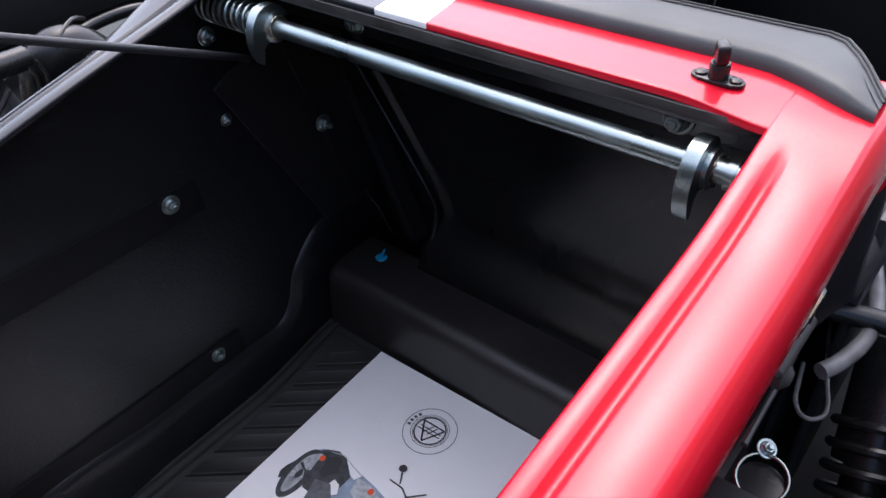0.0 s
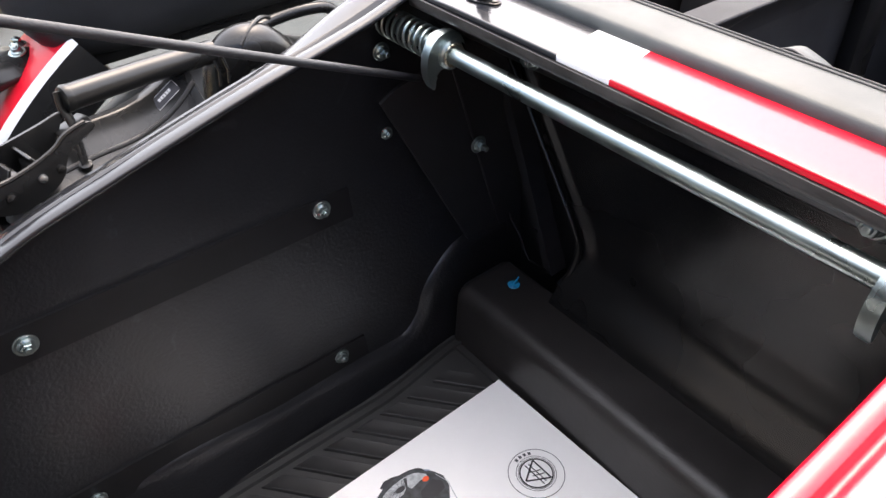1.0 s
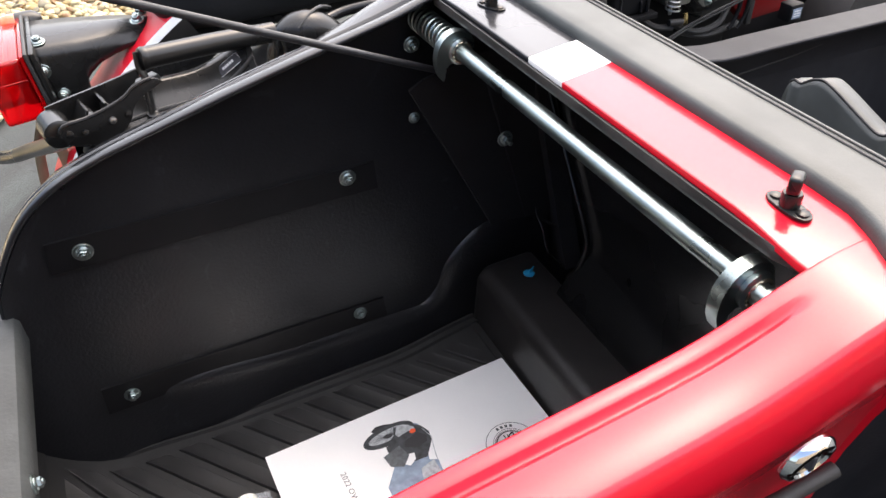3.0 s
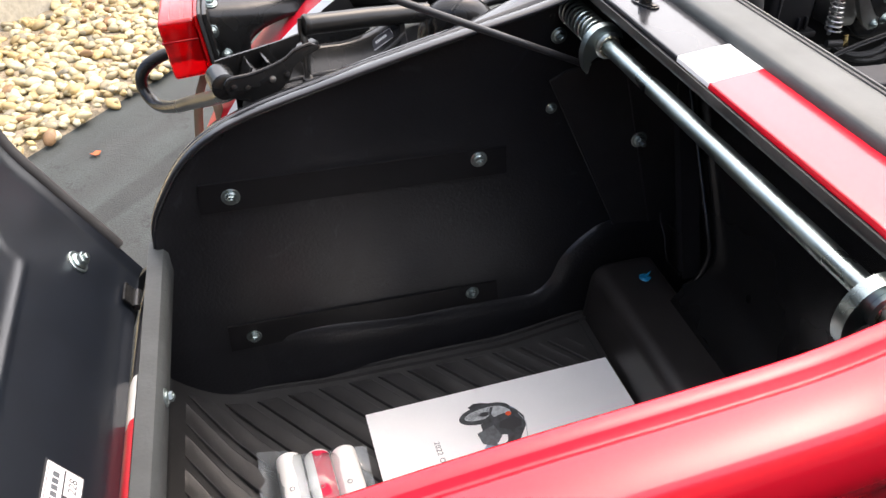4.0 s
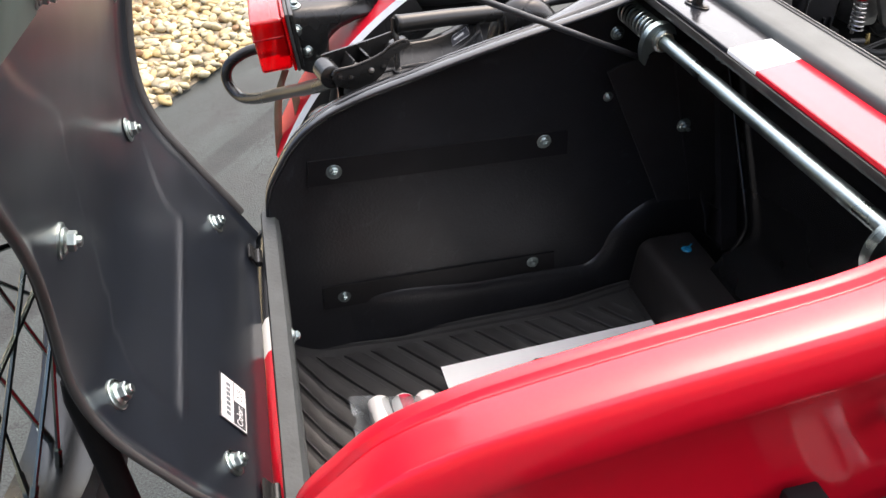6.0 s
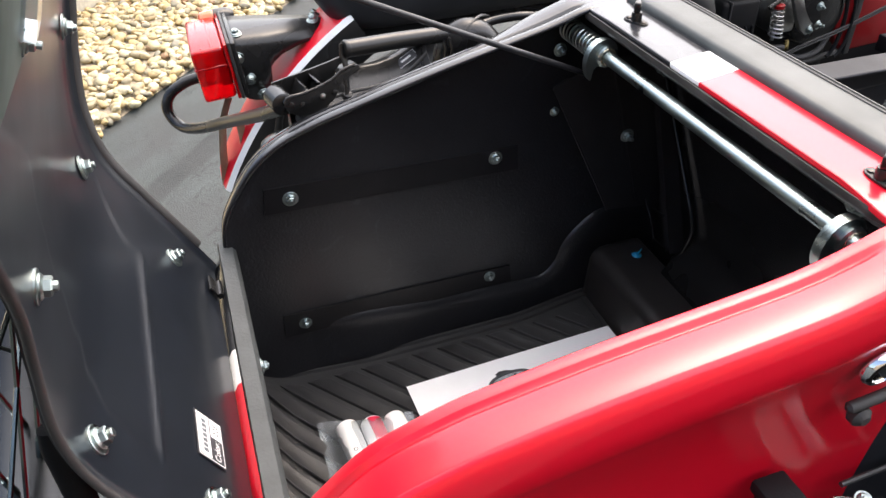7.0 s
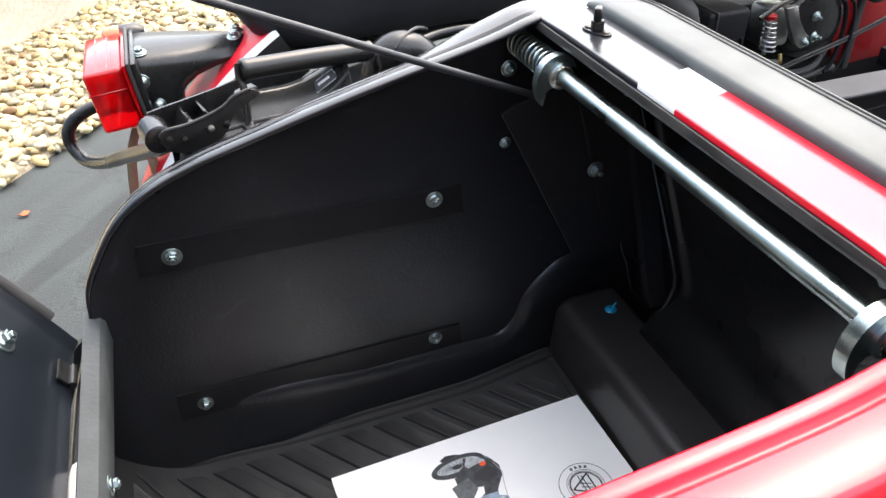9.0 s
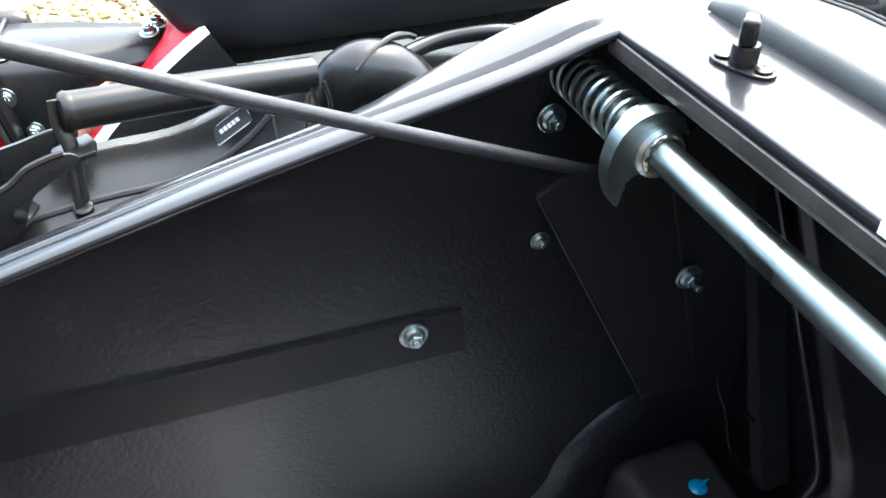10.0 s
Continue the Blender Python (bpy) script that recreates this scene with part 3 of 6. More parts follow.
fastener(sidecar, on_wall(0.455, 0.727, 0.002), (0, -1, 0), 0.0034, stud=0.001)
fastener(sidecar, on_wall(0.557, 0.676, 0.012), (0, -1, 0), 0.0052)
fastener(sidecar, (0.0625, -0.176, 0.642), (1, 0, 0), 0.0042, stud=0.001)


def floor_pan():
    """Boot floor: flat, turned up in a curve at the rear and dished up against the far wall."""
    prof = [(0.009, 0.54), (0.012, 0.505), (0.026, 0.478), (0.055, 0.455), (0.100, 0.441), (0.140, 0.440), (0.30, 0.440), (0.64, 0.440)]
    rows = [[Vector((x, y, z)) for y in (0.03, -0.1, -0.2, -0.3, NEAR_Y)] for x, z in prof]
    rows += [[v - Vector((0, 0, 0.01)) for v in rows[-1]]]
    part("floor_pan", skin(rows), M_TUB, sidecar, "black boot floor", angle=70)
    # moulded ledge along the wall that steps up towards the front
    path = spline([(0.030, 0, 0.548), (0.075, 0, 0.527), (0.130, 0, 0.517), (0.205, 0, 0.510), (0.275, 0, 0.497), (0.342, 0, 0.489), (0.412, 0, 0.479), (0.450, 0, 0.478), (0.474, 0, 0.497),
                   (0.487, 0, 0.525), (0.513, 0, 0.548), (0.541, 0, 0.558), (0.60, 0, 0.552)], 5)
    for near in (False, True):
        rows = []
        for i, p in enumerate(path):
            t = (path[min(i + 1, len(path) - 1)] - path[max(i - 1, 0)]).normalized()
            nr = Vector((-t.z, 0, t.x))
            step = smooth(0.09, 0.2, p.x)
            sec = [(-0.001, 0.010), (0.002, 0.008), (0.004 + 0.002 * step, 0.002), (0.005 + 0.003 * step, -0.006), (0.005 + 0.003 * step, -0.016)]
            blend = smooth(0.10, 0.19, p.x)
            row = [on_wall(p.x + nr.x * h, p.z + nr.z * h, -0.0015 + (d + 0.0015) * blend, near) for d, h in sec]
            low = 0.440 + max(0, 0.095 - p.x) * 0.75
            last = row[-1]
            row += [Vector((last.x + 0.012 * f * smooth(0.47, 0.52, p.x), last.y + (0.002 * f if near else -0.002 * f), last.z + (low - last.z) * f)) for f in (0.35, 0.7, 1.0)]
            rows.append(row)
        part("wall_ledge", skin(rows), M_TUB, sidecar, angle=70)


floor_pan()


def cross_box():
    """Rounded black box across the front of the boot floor."""
    def section(y, grow=0.0):
        pts = []
        x0, x1, z1, r = 0.513 - grow, 0.590, 0.519 + grow, 0.018
        pts.append((x0 - 0.006, 0.438))
        for k in range(7):
            a = math.pi - k * math.pi / 12
            pts.append((x0 + r + r * math.cos(a), z1 - r + r * math.sin(a)))
        for k in range(5):
            a = math.pi / 2 - k * math.pi / 8
            pts.append((x1 - 0.008 + 0.008 * math.cos(a), z1 - 0.008 + 0.008 * math.sin(a)))
        pts.append((x1, 0.438))
        return [Vector((x, y, z)) for x, z in pts]
    ys = [0.020, 0.012, 0.006, -0.01, -0.06, -0.12, -0.2, -0.3, -0.40, -0.43]
    rows = [section(y, 0.0 if 0 < i else -0.006) for i, y in enumerate(ys)]
    part("cross_box", skin(rows, loop=True, caps=True), M_BOX, sidecar, "rounded black textured box across the boot", angle=50)
    bm = lathe([(0.0062, 0), (0.0068, 0.0012), (0.0045, 0.0030), (0.0018, 0.0034)], (0.5635, -0.0225, 0.519), (0, 0, 1), 16)
    tube([(0.5635, -0.0225, 0.521), (0.566, -0.0245, 0.527), (0.5675, -0.0255, 0.531)], [0.0016, 0.0012, 0.0006], 8, bm)
    part("plug", bm, M_BLUE, sidecar, "small bright blue plastic plug")


cross_box()


def panel_edge(z):
    """The slanting edge of the seat back panel: its y at height z."""
    return along_table([(0.505, -0.060), (0.534, -0.064), (0.580, -0.076), (0.60, -0.068)], z) if z < 0.60 else -0.068 + 0.72 * (z - 0.60)


def seat_back():
    """Moulded panel behind the passenger seat: flat field, rounded border and a roll along its foot."""
    rows = []
    n, m = 56, 60
    for i in range(n + 1):
        z = 0.508 + (0.826 - 0.508) * i / n
        row = []
        y0 = panel_edge(z)
        for j in range(m + 1):
            y = y0 - (j / m) ** 1.5 * (0.405 + y0)
            edge = y0 - y
            x = 0.606 + 0.045 * (z - 0.58) if z > 0.58 else 0.606
            x -= 0.034 * smooth(0.590, 0.512, z) ** 1.3
            x -= 0.0035 * math.exp(-((z - 0.582) / 0.016) ** 2) * smooth(0.05, 0.20, edge)
            x += 0.0055 * smooth(0.004, 0.020, edge) * smooth(0.545, 0.60, z) + 0.008 * smooth(0.0035, 0.0, edge)
            row.append(Vector((x, y, z)))
        rows.append(row)
    part("seat_back_panel", skin(rows), M_PLASTIC, sidecar, "glossy black moulded seat back panel", angle=70)
    # the gap under the panel's foot has a ragged trimmed edge
    edge = [Vector((0.5735 + 0.0012 * noise.noise((k * 0.7, 0, 0)), -0.062 - 0.0035 * k, 0.5085 + 0.0016 * noise.noise((k * 0.45, 5, 0)) + (0.0035 if k % 17 in (5, 6, 14) else 0))) for k in range(98)]
    part("trimmed_edge", tube(edge, 0.0011, 6), M_SMOOTH, sidecar)
    # sheet behind, the dark recess beside the panel and its folded brackets
    part("bulkhead", box(0.628, 0.634, wall_y(0.62) + 0.006, NEAR_Y, 0.44, 0.795, 0), M_SMOOTH, sidecar)
    bracket = bmesh.new()
    left = [(0.040 - 0.40 * (0.70 - z) + 0.0022 * noise.noise((z * 90, 2, 0)), z) for z in (0.74 - 0.0055 * k for k in range(40))]
    skin([[Vector((0.6045, y, z)) for y, z in left], [Vector((0.600, y, z)) for y, z in left], [Vector((0.600, y - 0.013, z)) for y, z in left], [Vector((0.622, y - 0.013, z)) for y, z in left]], bm=bracket)
    part("bracket", bracket, M_GUSSET, sidecar, "folded black bracket with a rough trimmed edge", angle=30)
    # Thin bead along the bracket's wavy edge line
    wavy = [(0.598, 0.023 - 0.031 * f + 0.004 * math.sin(9 * f) * (1 - f), 0.573 - 0.047 * f) for f in (k / 16 for k in range(17))]
    part("wavy_edge_bead", tube(wavy, 0.0010, 6), M_GUSSET, sidecar)
    for a, b in (((0.010, 0.567), (-0.018, 0.574)), ((-0.008, 0.526), (-0.035, 0.529))):
        part("bracket_foot", plate([(0, 0), ((b[0] - a[0]), (b[1] - a[1])), ((b[0] - a[0]), (b[1] - a[1]) - 0.004), (0, -0.004)], 0.002, Matrix.Translation((0.598, a[0], a[1])) @ Matrix(((0, 0, 1, 0), (1, 0, 0, 0), (0, 1, 0, 0), (0, 0, 0, 1)))), M_SMOOTH, sidecar)
    border = spline([(0.603 + 0.03 * max(0, z - 0.6), panel_edge(z) + 0.001, z) for z in (0.775, 0.74, 0.70, 0.66, 0.63, 0.605, 0.585)] + [(0.599, -0.0745, 0.566), (0.594, -0.0715, 0.548), (0.588, -0.064, 0.534)], 5)
    part("panel_border", tube(border, [0.0030] * 30 + [0.0036] * 15 + [0.0030], 10), M_PLASTIC, sidecar, "rounded glossy border of the panel")


seat_back()


def crosspiece():
    """Painted bridge between boot and cockpit with a folded lip and black sealing strip on its rear edge."""
    prof = [(0.4720, 0.8560), (0.4721, 0.8595), (0.4726, 0.8601), (0.4736, 0.86025), (0.485, 0.8603), (0.505, 0.8605), (0.53, 0.8604), (0.548, 0.8590), (0.556, 0.852)]
    rows = []
    for k in range(41):
        y = 0.0045 + (NEAR_Y - 0.0090) * k / 40
        side, reach = (ARCH, y + 0.050) if k < 20 else (ARCH_NEAR, NEAR_Y + 0.050 - y)
        down = smooth(0.0, 0.0545, reach)
        table = [(c.x, c.z) for c in side]
        rows.append([Vector((x, y, z - 0.0002 + down * (min(0.8598, along_table(table, min(x, 0.529)) + 0.0005) - 0.8603))) for x, z in prof])
    bm = skin(rows)
    part("crosspiece", bm, M_PAINT, sidecar, "painted bridge panel, black, white stripe, then red", angle=60)
    rows = []
    for k in range(25):
        f = k / 24
        y = 0.006 - 0.416 * f
        pull = 0.010 * smooth(0.90, 1.0, 2 * f - 1)
        rows.append([Vector((x + pull, y, z - 0.0008 - 0.4 * pull)) for x, z in ((0.4750, 0.8552), (0.4722, 0.8558), (0.4712, 0.8552), (0.4706, 0.8510), (0.4708, 0.8478), (0.4722, 0.8466), (0.4745, 0.8462), (0.479, 0.845), (0.486, 0.843))])
    part("seal_strip", skin(rows), M_SEAL, sidecar, "grey-black rubber edge seal", angle=50)
    bm = skin([[Vector((x, y, z)) for x, z in ((0.482, 0.850), (0.488, 0.843), (0.513, 0.841), (0.5155, 0.838), (0.5165, 0.812), (0.519, 0.809), (0.545, 0.818), (0.630, 0.822))]
               for y in (wall_y(0.52), -0.1, -0.2, -0.3, NEAR_Y)])
    part("inner_cross_panel", bm, M_SMOOTH, sidecar, "black panel under the bridge", angle=60)
    fastener(sidecar, (0.5160, -0.085, 0.820), (-1, 0, -0.05), 0.0054, "screw", stud=0.001)
    fastener(sidecar, (0.5160, -0.351, 0.820), (-1, 0, -0.05), 0.0062, "screw", stud=0.001)


crosspiece()


def turn_stud(at, turn):
    """Oval base plate with two screws and a turning head, for the cover's eyelet."""
    m = Matrix.Translation(at) @ pose(0, 0, 0, 0, 0, turn) @ Matrix.Scale(0.88, 4)
    outline = []
    for k in range(28):
        a = 2 * math.pi * k / 28
        outline.append((0.0108 * (1 if math.cos(a) > 0 else -1) * smooth(0.15, 0.6, abs(math.cos(a))) + 0.0058 * math.cos(a), 0.0062 * math.sin(a) * (1.15 if abs(math.cos(a)) < 0.5 else 0.9)))
    base = part("turn_stud", plate(outline, 0.0022, m, 0.0006), M_FRAME, sidecar, "small black turn fastener on the painted bridge")
    bm = lathe([(0.0054, 0.0018), (0.0054, 0.0088), (0.0050, 0.0101)], at, (0, 0, 1), 18)
    box(-0.0038, 0.0038, -0.0062, 0.0062, 0.0115, 0.0235, 0.0022, 3, bm, m @ pose(0, 0, 0, 0, 0, 35))
    part("turn_head", bm, M_FRAME, base)
    for s in (-1, 1):
        part("screw", lathe([(0.0034, 0.0018), (0.0034, 0.0030), (0.0020, 0.0036)], m @ Vector((0.0108 * s, 0, 0)), (0, 0, 1), 12), M_FRAME, base)


turn_stud((0.4955, -0.0540, 0.8598), -73)
turn_stud((0.4955, -0.3765, 0.8598), -92)


def bolster():
    """Padded vinyl roll along the cockpit's rear edge, thicker in the middle, with a stitched seam."""
    ys = [0.006, 0.003, -0.004, -0.014, -0.04, -0.09, -0.15, -0.2, -0.26, -0.32, -0.37, -0.395, -0.41, -0.42, -0.43, -0.438, -0.445, -0.450, -0.4525]
    rows, seam = [], []
    for y in ys:
        end = smooth(-0.002, 0.022, min(0.006 - y, y + 0.4525))
        near = max(0.0, -0.416 - y) / 0.0365
        x0 = 0.5195 - 0.025 * smooth(-0.385, -0.462, y)
        x1 = 0.5685 + 0.001 * end - 0.012 * smooth(-0.03, 0.006, y) - 0.050 * near ** 1.1
        h = 0.003 + 0.0045 * end
        prof = [(x0, -0.006), (x0 - 0.001, -0.001), (x0 + 0.0006, h * 0.7), (x0 + 0.0035, h * 0.96), (x0 + 0.014, h), (x1 - 0.020, h + 0.0006), (x1 - 0.009, h + 0.0004), (x1 - 0.0035, h * 0.86), (x1, h * 0.3), (x1 + 0.0015, -0.008), (x1 + 0.001, -0.018), (x1 - 0.004, -0.024)]
        rows.append([Vector((x, y, 0.861 + z)) for x, z in prof])
        seam.append(rows[-1][6] + Vector((0, 0, 0.0004)))
    b = part("bolster", skin(rows, caps=False), M_VINYL, sidecar, "padded grey-black vinyl cockpit edge with stitching", angle=70)
    for off in (0.0, -0.0045):
        part("stitch_seam", tube([p + Vector((off, 0, 0)) for p in seam], 0.0007, 6), M_RUBBER, b)


bolster()


def latch_bar():
    """Zinc-plated turning rod under the bridge with two hooks and a return spring."""
    x, z = 0.470, 0.8245
    bar = part("latch_rod", tube([(x, 0.020, z), (x, -0.2, z), (x - 0.001, -0.412, z + 0.001)], 0.0069, 20), M_ZINC, sidecar, "bright zinc-plated steel latch rod")
    claw = [(0.0165, 0.004), (0.013, 0.013), (0.005, 0.0185), (-0.005, 0.0195), (-0.014, 0.016), (-0.021, 0.008), (-0.0245, -0.003), (-0.0245, -0.014), (-0.0215, -0.024), (-0.0185, -0.0285), (-0.0165, -0.0270),
            (-0.0160, -0.018), (-0.0135, -0.0125), (-0.0090, -0.0105), (-0.0035, -0.0125), (0.004, -0.0140), (0.011, -0.011), (0.015, -0.005)]
    for y in (-0.0370, -0.3805):
        m = Matrix.Translation((x, y, z)) @ Matrix(((1, 0, 0, 0), (0, 0, -1, 0), (0, 1, 0, 0), (0, 0, 0, 1)))
        hook = part("hook", plate([(p.x, p.y) for p in spline([(u * 0.88, v * 0.88, 0) for u, v in claw + claw[:1]], 3)[:-1]], 0.0085, m, 0.0012), M_ZINC, bar, "zinc-plated latch hook", angle=35)
        part("collar", lathe([(0.0118, 0), (0.0118, 0.003), (0.0100, 0.0045)], (x, y - 0.0086, z), (0, -1, 0), 20), M_ZINC, hook)
        bead = [(x + 0.0084 * math.cos(a), y - 0.0130 - 0.0006 * math.sin(9 * a), z + 0.0084 * math.sin(a)) for a in (2 * math.pi * k / 30 for k in range(31))]
        part("weld", tube(bead, [0.0012 + 0.0003 * math.sin(13 * k) for k in range(31)], 8), M_WELD, hook, "yellowed weld bead")
    coil = []
    for k in range(10 * 22 + 1):
        a = 2 * math.pi * k / 22
        coil.append((x + 0.0115 * math.cos(a), 0.040 - 0.074 * k / (10 * 22), z + 0.0115 * math.sin(a)))
    part("return_spring", tube(coil, 0.0014, 7), M_ZINC, bar, "bright steel coil spring")
    part("spring_seat", lathe([(0.0125, 0), (0.0125, 0.002), (0.0085, 0.002)], (x, -0.0320, z), (0, -1, 0), 22), M_ZINC, bar)
    fastener(bar, (0.458, 0.033, 0.803), (0, -1, 0), 0.0046, "pivot_nut", stud=0.004)
    part("bearing_bush", lathe([(0.0088, 0), (0.0088, 0.005), (0.0078, 0.005)], (x, -0.400, z), (0, -1, 0), 18), M_ZINC, bar)


latch_bar()
part("lid_stay", tube(spline([(0.474, 0.004, 0.784), (0.44, -0.010, 0.804), (0.30, -0.042, 0.878), (0.10, -0.078, 0.982), (-0.03, -0.100, 1.050)], 5), 0.0031, 12), M_SADDLE, sidecar,
     "black sleeved stay that holds the lid")
lock = part("lock_barrel", lathe([(0.017, 0), (0.017, 0.003), (0.0145, 0.006), (0.0115, 0.0065), (0.0105, 0.005), (0.004, 0.0048)], (0.459, -0.4535, 0.767), (0, -1, -0.15), 28),
            M_CHROME, sidecar, "round chrome boot lock in the red flank")
part("key_slot", box(0.4575, 0.4605, -0.4605, -0.4570, 0.761, 0.772, 0.0005), M_INK, lock)


# ---- boot lid ----
LID = spline([(0.036, 0, 0.648), (0.015, 0, 0.692), (-0.012, 0, 0.745), (-0.035, 0, 0.795), (-0.042, 0, 0.84), (-0.036, 0, 0.89), (-0.024, 0, 0.94), (-0.011, 0, 1.0), (0.001, 0, 1.08), (0.014, 0, 1.17)], 24)


LID_RUN = [0.0]
for a, b in zip(LID, LID[1:]):
    LID_RUN.append(LID_RUN[-1] + (b - a).length)


def lid_edge(i):
    r = LID_RUN[i]
    return -0.016 + 0.030 * smooth(0.14, 0.34, r), -0.384 - 0.008 * smooth(0.0, 0.1, r) - 0.100 * smooth(0.24, 0.46, r)


def lid_normal(i):
    t = (LID[min(i + 1, len(LID) - 1)] - LID[max(i - 1, 0)]).normalized()
    return Vector((t.z, 0, -t.x))


def lid_point(i, f, proud=0.0):
    far, near = lid_edge(i)
    return Vector((LID[i].x, far + (near - far) * f, LID[i].z)) + lid_normal(i) * proud


NEAR_CREASE = [(0.10, -0.342), (0.127, -0.339), (0.147, -0.333), (0.169, -0.316), (0.184, -0.292), (0.21, -0.276), (0.25, -0.282), (0.31, -0.31), (0.40, -0.40), (0.6, -0.43)]


def boot_lid():
    n = 120
    inner, outer = [], []
    for i in range(len(LID)):
        far, near = lid_edge(i)
        r = LID_RUN[i]
        row, back = [], []
        for k in range(n + 1):
            f = k / n
            y = far + (near - far) * f
            fold = 0.112 - 0.05 * (-0.114 - y)
            far_in = (far - 0.040 - 0.055 * smooth(0.18, 0.125, r)) - y
            near_in = y - along_table(NEAR_CREASE, r)
            dish = smooth(0, 0.010, r - fold) * smooth(0, 0.009, far_in) * smooth(0, 0.012, near_in)
            rib = math.exp(-((r - fold) / 0.0024) ** 2) * smooth(-0.004, 0.01, far_in) * smooth(-0.004, 0.012, near_in)
            edge = min(f, 1 - f) * (far - near)
            row.append(lid_point(i, f, -0.0012 * dish + 0.0009 * rib + 0.004 * smooth(0.012, 0.0, edge)))
            back.append(lid_point(i, f, (-0.010 if f < 0.5 else -0.0015) - 0.012 * smooth(0, 0.08, edge)))
        inner.append(row)
        outer.append(back)
    lid = part("boot_lid", skin(inner), M_LIDBLACK, sidecar, "open boot lid, glossy blue-black inside, with pressed ribs", angle=70)
    part("outer_skin", skin(outer), M_LIDBLACK, lid, angle=70)
    for f in (0.0, 1.0):
        part("edge_wall", skin([[lid_point(i, f, 0.004), lid_point(i, f, -0.010 if f < 0.5 else -0.0015)] for i in range(len(LID))]), M_LIDBLACK, lid)
        part("rubber_seal", tube([lid_point(i, f + (-0.008 if f < 0.5 else 0.006), 0.003) for i in range(16, len(LID), 3)], 0.0058 if f < 0.5 else 0.0026, 10), M_RUBBER, lid, "black rubber edge seal")
    for at in ((0.006, -0.072, 0.710), (0.013, -0.346, 0.693), (-0.038, -0.084, 0.827), (-0.024, -0.044, 0.931), (-0.034, -0.358, 0.793), (-0.034, -0.342, 0.898)):
        i = min(range(len(LID)), key=lambda j: abs(LID[j].z - at[2]))
        fastener(lid, Vector((LID[i].x, at[1], LID[i].z)), lid_normal(i), 0.0058, "bolt_and_nut", stud=0.0025)
    m = Matrix.Translation((0.0157, -0.290, 0.6920)) @ axes((0.89, 0, 0.45), (0, 1, 0)) @ Matrix.Diagonal((0.80, 1.0, 0.8, 1))
    label = part("colour_label", plate([(-0.028, -0.016), (0.028, -0.016), (0.028, 0.016), (-0.028, 0.016)], 0.0008, m), M_INK, lid, "black and white adhesive paint colour label", smooth=False)
    z = 0.0009
    white = part("label_field", plate([(-0.0265, -0.0145), (0.0265, -0.0145), (0.0265, 0.0145), (-0.0265, 0.0145)], 0.0002, m @ pose(0, 0, z)), M_WHITE, label, smooth=False)
    part("label_line", plate([(-0.0255, -0.0135), (0.0255, -0.0135), (0.0255, 0.0135), (-0.0255, 0.0135)], 0.0002, m @ pose(0, 0, z + 0.0002)), M_INK, label, smooth=False)
    part("label_panel", plate([(-0.0250, 0.0010), (0.0250, 0.0010), (0.0250, 0.0130), (-0.0250, 0.0130)], 0.0002, m @ pose(0, 0, z + 0.0004)), M_WHITE, label, smooth=False)
    part("label_panel", plate([(0.0030, -0.0130), (0.0250, -0.0130), (0.0250, -0.0005), (0.0030, -0.0005)], 0.0002, m @ pose(0, 0, z + 0.0004)), M_WHITE, label, smooth=False)
    for k in range(7):
        part("label_bar", plate([(-0.021 + 0.006 * k, 0.0045), (-0.0165 + 0.006 * k, 0.0045), (-0.0165 + 0.006 * k, 0.0095), (-0.021 + 0.006 * k, 0.0095)], 0.0002, m @ pose(0, 0, z + 0.0006)), M_INKGREY, label, smooth=False)
    lettering("Color:", 0.0095, m @ pose(-0.0115, -0.0098, z + 0.0005), M_WHITE, label)
    lettering("228", 0.0095, m @ pose(0.0140, -0.0098, z + 0.0007), M_INK, label)
    m = Matrix.Translation((-0.0010, -0.4050, 1.0385)) @ axes((0.92, 0.0, -0.35), (0, 1, 0))
    st = part("striker_plate", plate([(-0.07, 0.010), (0.008, 0.001), (0.014, 0.005), (0.014, 0.12), (-0.07, 0.12)], 0.012, m, 0.002), M_STRIKER, lid, "pale green-grey zinc striker plate with a blue edge strip")
    part("edge_strip", plate([(-0.009, 0.0165), (0.0, 0.0150), (0.0150, 0.0165), (0.0150, 0.118), (-0.014, 0.118)], 0.0170, m), M_FILM, st, "bright blue strip on the plate's edge")
    fastener(st, m @ Vector((0.006, 0.0105, 0.012)), m.to_3x3() @ Vector((0, 0, 1)), 0.0030, "nut", stud=0.002)
    return lid


lid = boot_lid()
for y in (-0.055, -0.345):
    h = part("hinge", tube([(0.0385, y, 0.655), (0.0385, y - 0.022, 0.655)], 0.0035, 12), M_FRAME, sidecar, "small black lid hinge")
    part("hinge_leaf", plate([(-0.011, 0), (0.011, 0), (0.011, 0.013), (-0.011, 0.013)], 0.002, Matrix.Translation((0.036, y - 0.011, 0.655)) @ axes((0.9, 0, 0.45), (0, 1, 0))), M_FRAME, h)

